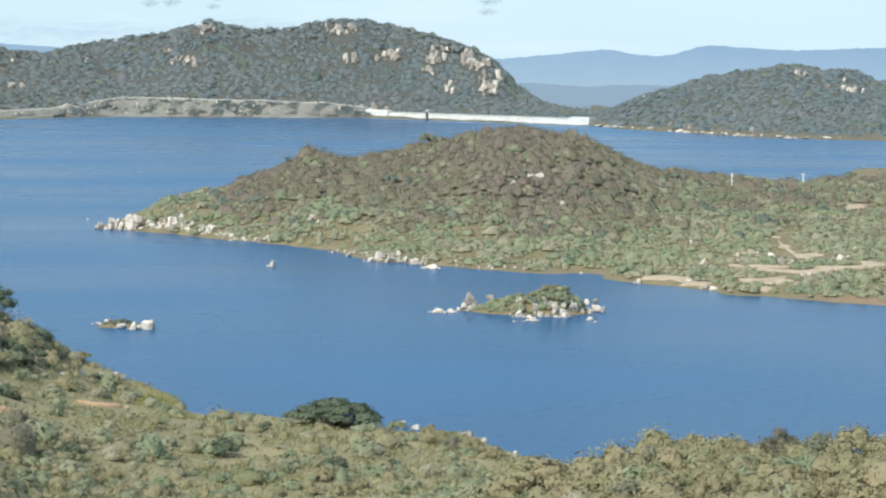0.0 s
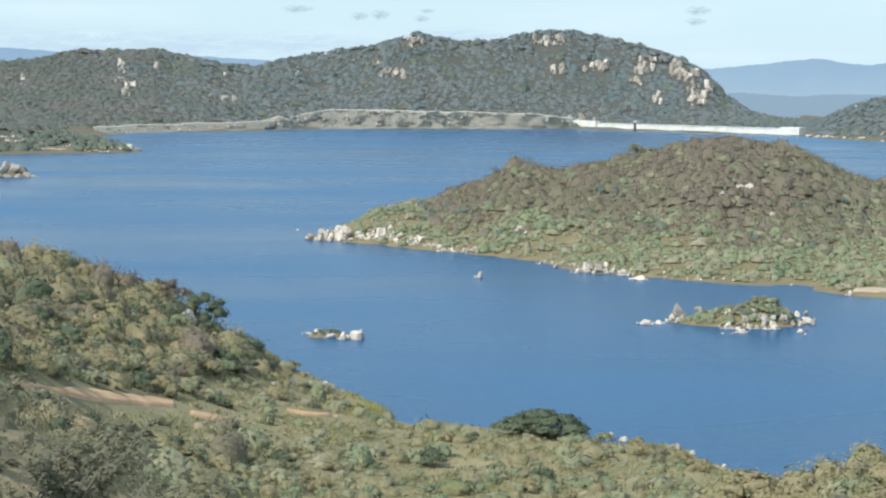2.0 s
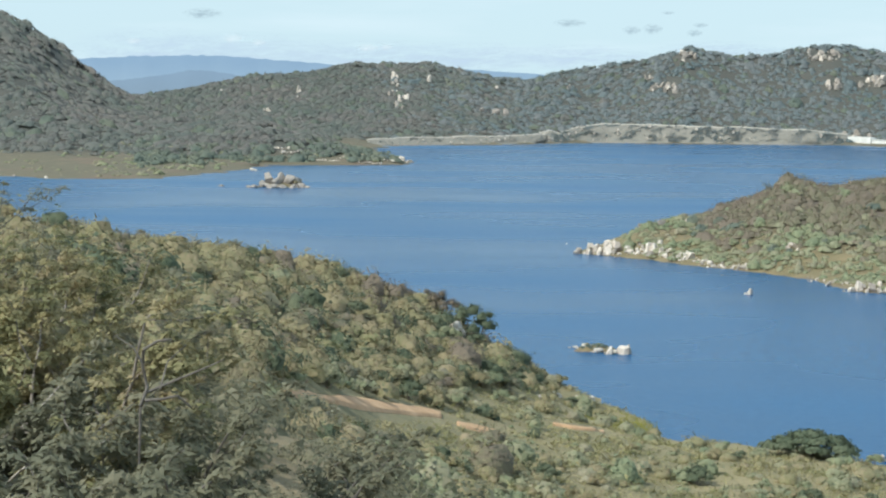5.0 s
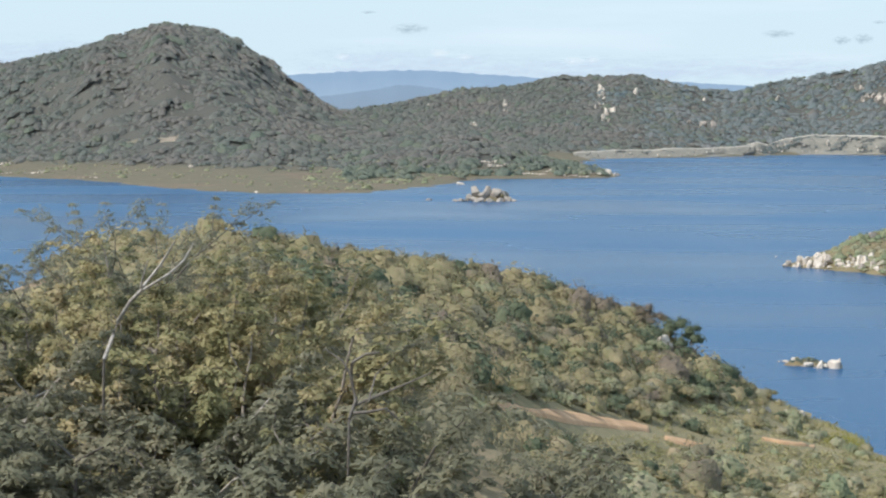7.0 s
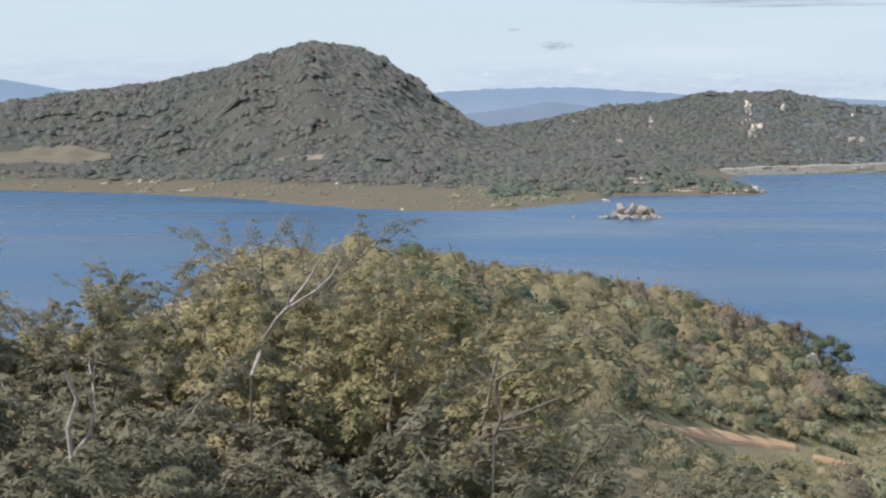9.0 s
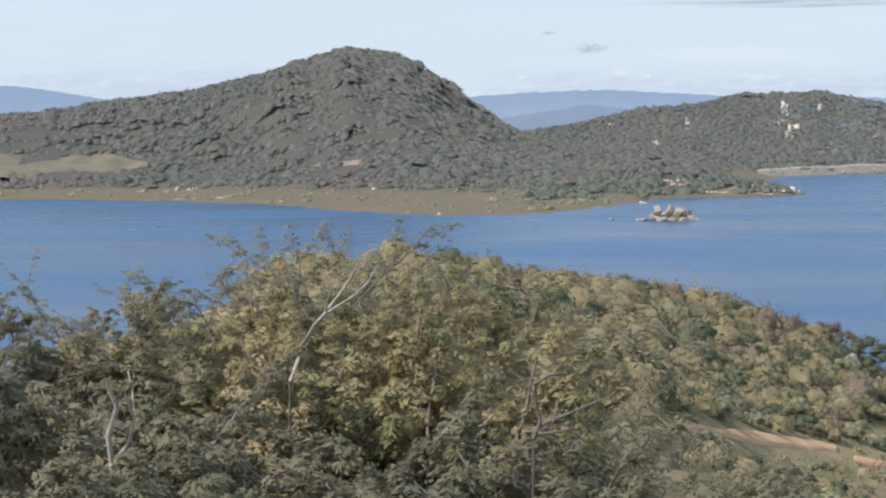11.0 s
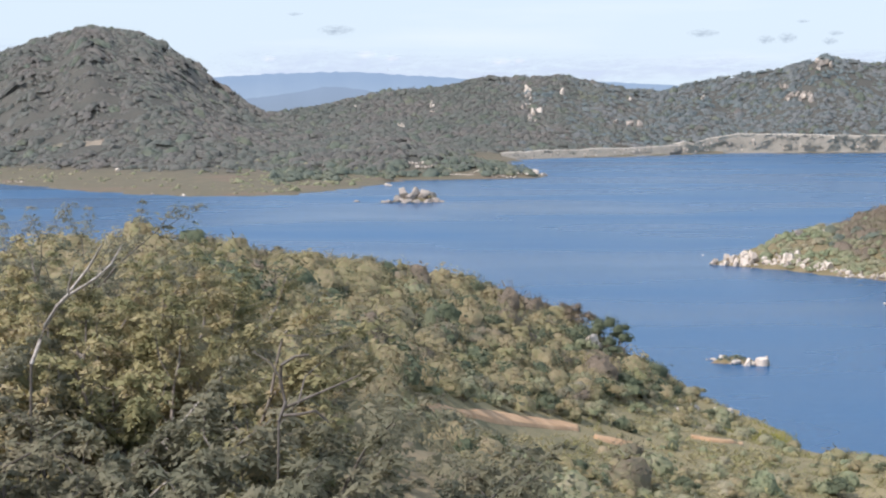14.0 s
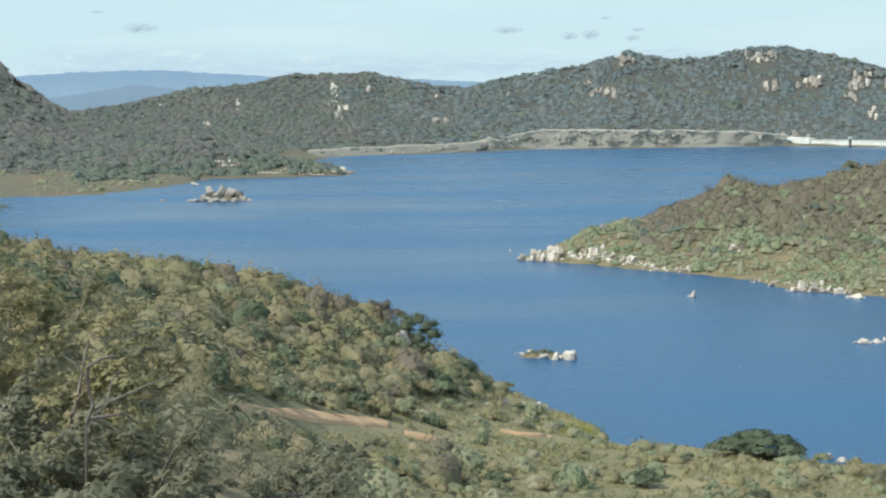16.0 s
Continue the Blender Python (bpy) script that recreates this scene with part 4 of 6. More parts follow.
def bushes(centres, radii, count, leaf, rng, flat, lie, skirt, slim, core, share=0.62):
    """Leaves over a dense inside: verts, faces, normals and the tone of each bush."""
    tone = rng.normal(0, 1, len(centres)).clip(-1.8, 1.8)
    v, f, nrm = leaf_clouds(centres, radii, count, leaf, rng, flat, lie=lie, skirt=skirt, slim=slim, inner=share - 0.12 if core else None)
    tones = np.repeat(tone, count * 3)
    if core:
        v2, f2, n2 = leaf_masses(centres, radii, rng, flat, core[0], core[1], share, lie)
        v, f, nrm = np.concatenate([v, v2]), np.concatenate([f, f2 + len(v)]), np.concatenate([nrm, n2])
        tones = np.concatenate([tones, np.repeat(tone, core[0] * core[1] + 1)])
    return v, f, nrm, tones


# ---- the dam ----
M_BANK = make_rock("dam_fill", [(0.17, 0.158, 0.125), (0.26, 0.236, 0.195), (0.38, 0.345, 0.295)])
M_ROAD = make_plain("pale_road", (0.48, 0.42, 0.34), (0.62, 0.56, 0.48), 0.1, 0.95)


def build_bank(name, label, line, run, back, seed, growth):
    """An earth bank along the far shore with a pale road on its crest."""
    line = np.array(line, float)
    rng = np.random.default_rng(seed)
    b = np.arange(line[0, 0], line[-1, 0] + 0.01, 0.06)
    d, z = np.interp(b, line[:, 0], line[:, 1]), np.interp(b, line[:, 0], line[:, 2])
    z = z + np.convolve(rng.normal(0, 0.5, len(b) + 8), np.ones(9) / 3, "valid")
    rows = []
    for off, up in ((-0.3, -1.5), (0.0, 0.05), (0.2, 0.22), (0.45, 0.5), (0.75, 0.82), (1.0, 1.0)):
        rough = 0 if up in (-1.5, 1.0) else 1
        lump = np.convolve(rng.normal(0, 1, len(b) + 14), np.ones(15) / 4, "valid")
        rows.append((d + run * off + rough * 3.0 * lump, np.where(up < 0, -2.0, z * up + rough * 0.7 * lump)))
    rows.append((d + run + 9, z + 0.1))
    rows.append((d + run + back, z - 9))
    s, c = np.sin(np.radians(b)), np.cos(np.radians(b))
    v = np.concatenate([np.stack([dd * s, dd * c, zz], -1) for dd, zz in rows])
    n = len(b)
    i = (np.arange(n - 1)[None] + n * np.arange(len(rows) - 1)[:, None]).ravel()
    bank = tagged(new(name), label, "embankment")
    part("fill", mesh_from("fill", v, np.stack([i, i + 1, i + n + 1, i + n], -1), M_BANK, True), bank)
    v = np.concatenate([np.stack([dd * s, dd * c, zz], -1) for dd, zz in ((d + run - 1.5, z - 0.9), (d + run, z + 0.5), (d + run + 8, z + 0.5))])
    i = (np.arange(n - 1)[None] + n * np.arange(2)[:, None]).ravel()
    part("crest_road", mesh_from("crest_road", v, np.stack([i, i + 1, i + n + 1, i + n], -1), M_ROAD, True), bank, "pale gravel road on the crest")
    m = int(growth * (b[-1] - b[0]) * 9)
    q, u = rng.integers(0, n, m), rng.uniform(0.05, 0.97, m)
    keep = ripple(b[q] * 44, u * 30, 40, seed) + 0.7 * ripple(b[q] * 44, u * 30, 13, seed + 1) + rng.normal(0, 0.3, m) > 0.0
    q, u = q[keep], u[keep]
    dd = d[q] + run * u
    v, f, nrm = leaf_clouds(np.stack([dd * s[q], dd * c[q], np.interp(u, (0, 0.2, 0.45, 0.75, 1), (0.05, 0.22, 0.5, 0.82, 1)) * z[q]], -1), rng.uniform(0.8, 2.2, len(q)), 9, 0.35, rng, 0.5, lie=0.8)
    tagged(new("bank_bushes", mesh_from("bank_bushes", v, f, M_FARHAZED, True, nrm)), "low bushes on the earth bank", "scrub", kind="stuff")
    return bank


build_bank("earth_dam", "grey-brown earth dam with a pale crest road", [(-3.4, 2236, 7.0), (-2.8, 2255, 7.2), (0.8, 2400, 9.5), (1.4, 2430, 10)], 26, 45, 3, 5)
build_bank("spoil_bank", "long uneven bank of grey earth and rock", [(0.9, 2425, 8), (1.5, 2440, 14), (1.75, 2450, 11.5), (2.2, 2480, 18), (3.0, 2500, 22), (4.5, 2510, 20.5), (6.4, 2520, 19.5), (7.6, 2530, 17), (8.8, 2550, 15), (9.4, 2570, 11), (10.3, 2580, 5)], 34, 70, 4, 110)
for b, e, wide, high in [(-0.3, -1.12, 0.22, 0.14), (0.05, -1.1, 0.26, 0.18), (0.32, -1.05, 0.30, 0.24), (9.60, -1.05, 0.3, 0.28), (9.3, -1.1, 0.22, 0.18), (9.95, -1.2, 0.2, 0.12)]:
    d = 2620
    boulder(b, d, d * radians(wide), d * radians(high), z=max(EYE_H + d * math.tan(radians(e - high / 2)), 2), label="tan mound of quarried rock behind the dam", group="rock mounds", name="rock_mound", kinds=(0, 3, 6))


bank_rng = random.Random(31)
for k in range(90):
    b = bank_rng.uniform(-2.6, 9.8)
    u = bank_rng.uniform(0.0, 0.9)
    d0 = np.interp(b, (-2.8, 0.8, 1.5, 3.0, 6.4, 8.8, 10.3), (2255, 2400, 2440, 2500, 2520, 2550, 2580))
    z0 = np.interp(b, (-2.8, 0.8, 1.5, 2.2, 3.0, 6.4, 8.8, 10.3), (7.2, 9.5, 14, 18, 22, 19.5, 15, 5))
    size = bank_rng.uniform(1.2, 4.2)
    boulder(b, float(d0 + 30 * u), size, size * 0.6, z=float(np.interp(u, (0, 0.2, 0.45, 0.75, 1), (0.05, 0.22, 0.5, 0.82, 1)) * z0), label="pale stone on the bank of the dam", group="stones of the dam", name="bank_stone")


def build_spillway():
    a, c = Vector((*at(10.0, 2560), 0)), Vector((*at(15.35, 2330), 0))
    length, yaw = (c - a).length, math.atan2(c.y - a.y, c.x - a.x)
    dam = tagged(new("spillway_dam"), "long white concrete spillway wall", "dam")
    dam.matrix_world = Matrix.Translation(a) @ Matrix.Rotation(yaw, 4, "Z")
    n = 12
    step = length / n
    for k in range(n):
        part("wall_panel", box_mesh("wall_panel", (k * step + 0.15, 0, -3), ((k + 1) * step - 0.15, 7, 6.6), M_CONCRETE, 0.1), dam)
    part("crest_slab", box_mesh("crest_slab", (0, -0.6, 6.6), (length, 7.4, 7.2), M_CONCRETE, 0.1), dam)
    part("abutment", box_mesh("abutment", (length - 26, -1.5, -3), (length + 2, 9, 8.6), M_CONCRETE, 0.2), dam)
    part("wing_wall", box_mesh("wing_wall", (-40, -2, -3), (0, 6, 9.5), M_CONCRETE, 0.2), dam)
    return dam


build_spillway()
M_DARK = make_plain("dark_concrete", (0.05, 0.05, 0.05), (0.11, 0.10, 0.10), 0.5)


def build_intake():
    x, y = at(11.03, 2478)
    tower = tagged(new("intake_tower"), "slim dark intake tower before the spillway", "tower")
    tower.matrix_world = pose(x, y, 0, 0, 0, -11)
    part("shaft", box_mesh("shaft", (-1.5, -1.5, -3), (1.5, 1.5, 9.5), M_DARK, 0.1), tower)
    part("cabin", box_mesh("cabin", (-2.1, -2.1, 9.5), (2.1, 2.1, 12.5), M_CONCRETE, 0.1), tower)
    part("roof", box_mesh("roof", (-2.5, -2.5, 12.5), (2.5, 2.5, 13), M_DARK, 0.05), tower)


build_intake()


def build_pole(b, d, high):
    x, y = at(b, d)
    pole = tagged(new("utility_pole"), "white concrete utility pole in the scrub", "pole", "utility poles")
    pole.location = (x, y, surface(x, y) - 0.3)
    part("post", mesh_from("post", *tube([(0, 0, 0), (0, 0, high * 0.5), (0, 0, high + 0.3)], (0.42, 0.36, 0.28), 8), M_CONCRETE), pole)
    arm = part("crossarm", box_mesh("crossarm", (-0.9, -0.08, high - 0.55), (0.9, 0.08, high - 0.35), M_CONCRETE), pole)
    for u in (-0.8, 0.0, 0.8):
        part("insulator", mesh_from("insulator", *tube([(u, 0, high - 0.35), (u, 0, high - 0.1)], (0.06, 0.09), 6), M_CONCRETE), arm)


build_pole(19.2, 862, 6.2)
build_pole(21.07, 912, 6.0)


# ---- vegetation ----
def scatter(name, label, category, box, count, keep, size, blades, leaf, material, seed, flat=0.75, low=0.4, lie=0.35, skirt=0.2, slim=False, core=None, share=0.62):
    """Bushes over a stretch of land given by bearings and ranges, as one stuff object."""
    rng = np.random.default_rng(seed)
    b0, b1, d0, d1 = box
    b = np.radians(rng.uniform(b0, b1, count))
    d = np.sqrt(rng.uniform(d0 * d0, d1 * d1, count))
    x, y = d * np.sin(b), d * np.cos(b)
    z = land(x, y)
    ok = (z > low) & ~is_open(x, y, OPEN if category == "grass" else OPEN + LOW) & (rng.random(count) < keep(x, y, z, d, np.degrees(b)))
    x, y, z = x[ok], y[ok], z[ok]
    r = rng.uniform(*size, len(x)) * np.clip(rng.lognormal(-0.12, 0.38, len(x)), 0.4, 1.9)
    flat = flat * rng.uniform(0.65, 1.25, len(x))
    v, f, nrm, tone = bushes(np.stack([x, y, z + r * flat * 0.25], -1), r, blades, leaf, rng, flat, lie, skirt, slim, core, share)
    # growth follows the slope that it stands on
    step = 0.004 * np.hypot(x, y)
    rise = np.stack([land(x + step, y) - land(x - step, y), land(x, y + step) - land(x, y - step)], -1) / (2 * step)[:, None]
    owner = np.repeat(np.arange(len(x)), blades * 3)
    if core:
        owner = np.concatenate([owner, np.repeat(np.arange(len(x)), core[0] * core[1] + 1)])
    v[:, 2] += ((v[:, :2] - np.stack([x, y], -1)[owner]) * (np.clip(rise, -0.6, 0.6) * smooth(np.hypot(x, y), 450, 1200)[:, None])[owner]).sum(axis=1)
    ob = new(name, mesh_from(name, v, f, material, True, nrm, tone))
    return tagged(ob, label, category, kind="stuff")


def hill_cover(x, y, z, d, b):
    """Scrub on the slopes that face the lake, thin on the flats by the water."""
    flat = np.where(b < -3, smooth(z, 4.5, 9), smooth(z, 2.5, 4))
    behind = (land(x * 1.015, y * 1.015) < z - 7) & (d > np.where((b > 15.3), 2560, np.where(b < -8.5, 2380, 2960)))
    return np.where(behind, 0.15, 1.0) * flat


def green_hills(x, y, z, d, b):
    return hill_cover(x, y, z, d, b) * smooth(b + 1.2 * ripple(x, y, 120, 43), -4.0, 3.0)


def dry_hills(x, y, z, d, b):
    return hill_cover(x, y, z, d, b) * smooth(-b - 1.2 * ripple(x, y, 120, 43), -3.0, 4.0)


def hill_trees(x, y, z, d, b):
    return hill_cover(x, y, z, d, b) * (0.2 + 0.8 * smooth(ripple(x, y, 90, 41), 0.0, 0.5))


def everywhere(x, y, z, d, b):
    return np.ones_like(x)


def flats(x, y, z, d, b):
    return np.where((z < 12) & (b < -2), np.where(b > -10.5, 0.35 + 0.65 * (ripple(x, y, 70, 31) > -0.1), 0.05 + 0.22 * (ripple(x, y, 60, 38) > 0.2)), 0.0) * smooth(z, 0.9, 1.8)


def point_cover(x, y, z, d, b):
    """Trees that crowd the low point down to its rocky edge."""
    crowd = smooth(b, -6.8, -5.2)
    return np.where(z < 14, crowd * smooth(z, 1.0, 2.0) + (1 - crowd) * (0.1 + 0.9 * (ripple(x, y, 70, 31) > -0.1)) * smooth(z, 2.0, 3.5), 0.0)


def hill_top(x, y, z, d, b):
    return smooth(z + 3 * ripple(x, y, 70, 32), 5.5, 10) * smooth(b + 0.02 * z, 5.2, 6.5) * np.where(b > 17, 0.45, 1.0)


def hill_bushes(x, y, z, d, b):
    return smooth(z, 4, 7) * smooth(ripple(x, y, 55, 36) + 0.3 * ripple(x, y, 20, 37), 0.1, 0.5)


def hill_foot(x, y, z, d, b):
    patch = smooth(ripple(x, y, 35, 33), -0.5, -0.1)
    return np.where(z < 14, 1.0, 0.3) * (0.45 + 0.55 * patch) * smooth(z, 0.35, 1.0)


def ridge_cover(x, y, z, d, b):
    """Thick on the headland's ridge, open on the field inside it."""
    below = np.degrees(np.arctan2(EYE_H - z, d))
    field = smooth(below, 7.8, 8.1) * smooth(b, -8.2, -6.2)
    return (1 - 0.9 * field) * smooth(z, 0.7, 2.0)


def spur_cover(x, y, z, d, b):
    """Only the dry slope above the shore."""
    return smooth(z, 5.0, 9.0)


def field_cover(x, y, z, d, b):
    return (0.3 + 0.7 * smooth(ripple(x, y, 22, 34), -0.4, 0.3)) * np.where(d < 300, 1.0, 0.55) * np.where(b < 3, 0.85, 1.0) * smooth(z, 0.6, 1.3)


def grass_cover(x, y, z, d, b):
    return (0.25 + 0.75 * smooth(ripple(x, y, 18, 35), -0.3, 0.3)) * smooth(z, 0.3, 0.8)


scatter("hill_scrub", "dense dry hill scrub, grey-green with haze in its colour", "scrub", (-7, 25, 1500, 2980), 42000, green_hills, (3.0, 6.2), 7, 0.2, M_FARHAZED, 11, 0.45, lie=1.1, skirt=0.0, core=(2, 5), share=0.66)
scatter("hill_scrub", "dense dry hill scrub, brownish with haze-grey in its colour", "scrub", (-24.5, 4, 1500, 2980), 50000, dry_hills, (3.0, 6.2), 7, 0.2, M_FARDRYHAZED, 27, 0.45, lie=1.1, skirt=0.0, core=(2, 5), share=0.66)
scatter("hill_trees", "darker low trees standing out of the hill scrub", "trees", (-24.5, 25, 1800, 2960), 7500, hill_trees, (3.4, 6.4), 16, 0.14, M_DARKGREEN, 16, 0.6, lie=1.2, skirt=0.1, core=(2, 6), share=0.7)
scatter("point_scrub", "green scrub on the low far point", "scrub", (-9.5, -2.1, 1480, 2050), 10000, point_cover, (2.2, 5.0), 8, 0.2, M_DARKGREEN, 22, 0.6, 0.9, lie=0.5, core=(2, 6))
scatter("bank_scrub", "low green bushes on the far bank", "scrub", (-24.5, -2, 1390, 2000), 6000, flats, (1.5, 3.2), 7, 0.22, M_GREEN, 17, 0.5, 1.0, lie=0.6, core=(2, 6))
scatter("hillside_scrub", "brownish leafless scrub on the low hill", "scrub", (4, 25, 640, 960), 12500, hill_top, (1.6, 3.6), 54, 0.13, M_GREY, 12, 0.75, lie=1.5, skirt=0.1, slim=True, core=(2, 7), share=0.52)
scatter("hillside_bushes", "scattered green bushes on the low hill", "scrub", (5, 25, 640, 960), 1800, hill_bushes, (1.5, 3.2), 36, 0.14, M_DARKGREEN, 23, 0.75, lie=0.8, core=(3, 7))
scatter("shore_scrub", "green scrub on the foot of the low hill", "scrub", (3.5, 25, 570, 930), 17000, hill_foot, (0.8, 2.3), 22, 0.16, M_GREEN, 13, 0.65, 0.35, lie=0.8, core=(2, 6))
scatter("shore_bushes", "rounded green bushes at the foot of the low hill", "scrub", (3.5, 25, 570, 930), 2600, hill_foot, (1.1, 2.8), 36, 0.14, M_GREEN, 28, 0.7, 0.8, lie=0.7, core=(3, 7))
scatter("headland_scrub", "brownish leafless scrub on the headland", "scrub", (-17, 1.6, 125, 540), 3400, ridge_cover, (1.1, 2.8), 105, 0.115, M_NEAR, 14, 0.85, lie=0.7, skirt=0.1, slim=True, core=(3, 8), share=0.58)
scatter("headland_bushes", "green bushes among the headland scrub", "scrub", (-17, 1.6, 125, 540), 2200, ridge_cover, (1.1, 2.9), 120, 0.095, M_NEAR, 24, 0.9, lie=0.6, skirt=0.1, core=(3, 9), share=0.58)
scatter("headland_mounds", "rounded grey-green bushes on the headland", "scrub", (-12, 1.6, 160, 540), 1100, ridge_cover, (1.2, 2.8), 160, 0.08, M_THICKET, 30, 0.9, lie=0.4, core=(3, 9), share=0.58)
scatter("headland_thickets", "broad grey leafless thickets on the headland", "scrub", (-14, 1.0, 200, 540), 460, ridge_cover, (1.7, 3.3), 150, 0.105, M_GREY, 34, 0.9, lie=0.4, slim=True, core=(3, 9), share=0.55)
scatter("slope_scrub", "olive scrub on the slope below the lookout", "scrub", (-26, 10, 50, 125), 480, everywhere, (0.9, 2.0), 190, 0.07, M_DARKSHADELEAF, 20)
scatter("spur_scrub", "olive-brown scrub on the near right slope", "scrub", (12.5, 27, 150, 235), 700, spur_cover, (1.1, 2.3), 200, 0.072, M_NEAR, 21, 0.85, lie=0.4, core=(4, 10), share=0.56)
scatter("spur_twigs", "brown twiggy scrub on the near right slope", "scrub", (12.5, 27, 150, 235), 420, spur_cover, (1.1, 2.3), 200, 0.1, M_NEAR, 25, 0.85, lie=0.4, slim=True, core=(3, 9), share=0.54)
scatter("field_scrub", "low twiggy scrub in the dry field", "scrub", (-11, 25, 150, 450), 4200, field_cover, (0.7, 2.0), 90, 0.11, M_NEAR, 15, 0.7, lie=0.5, slim=True, core=(3, 7), share=0.55)
scatter("field_bushes", "low green bushes in the dry field", "scrub", (-11, 25, 150, 450), 4200, field_cover, (0.8, 2.4), 110, 0.09, M_GREEN, 26, 0.7, lie=0.45, core=(3, 8), share=0.56)
scatter("field_grass", "tufts of dry yellow-green grass", "grass", (-10, 25, 180, 460), 80000, grass_cover, (0.3, 0.75), 6, 0.45, M_GRASS, 18, 0.6, 0.15, slim=True)
scatter("peninsula_grass", "dry grass on the low shore", "grass", (3, 25, 565, 900), 16000, grass_cover, (0.4, 1.0), 6, 0.45, M_GRASS, 19, 0.5, 0.3, slim=True)


def islet_scrub(name, label, islet, count, size, material, seed):
    """Low bushes over the top of a small island."""
    rng = np.random.default_rng(seed)
    b, d, rw, rd = islet
    cx, cy = at(b, d)
    a, q = rng.uniform(0, 6.28, count), np.sqrt(rng.uniform(0, 1, count))
    x, y = cx + rw * q * np.cos(a), cy + rd * q * np.sin(a)
    z = islet_height(x, y)
    ok = z > 0.5
    r = rng.uniform(*size, len(x)) * np.clip(rng.lognormal(-0.1, 0.35, count), 0.5, 1.7)
    v, f, nrm, tone = bushes(np.stack([x, y, z + r * 0.15], -1)[ok], r[ok], 50, 0.10, rng, 0.65, 0.6, 0.2, False, (3, 8))
    tagged(new(name, mesh_from(name, v, f, material, True, nrm, tone)), label, "scrub", kind="stuff")


islet_scrub("islet_scrub", "grey-green low bushes covering the rocky islet", (13.9, 527.5, 14.5, 7.5), 480, (0.6, 1.4), M_GREEN, 51)
islet_scrub("islet_scrub", "green low bushes covering the rocky islet", (14.5, 528, 8, 6), 130, (0.7, 1.6), M_DARKGREEN, 52)
islet_scrub("islet_scrub", "dry low bushes on the flat islet", (2.7, 492, 5.5, 2.2), 90, (0.35, 0.8), M_DARKGREEN, 53)


def limb_line(rng, start, way, length, bend, n=6):
    """A crooked line of points."""
    p, w = Vector(start), Vector(way).normalized()
    pts = [p.copy()]
    for k in range(n):
        w = (w + Vector((rng.gauss(0, bend), rng.gauss(0, bend), rng.gauss(0.04, bend)))).normalized()
        p = p + w * (length / n)
        pts.append(p.copy())
    return pts


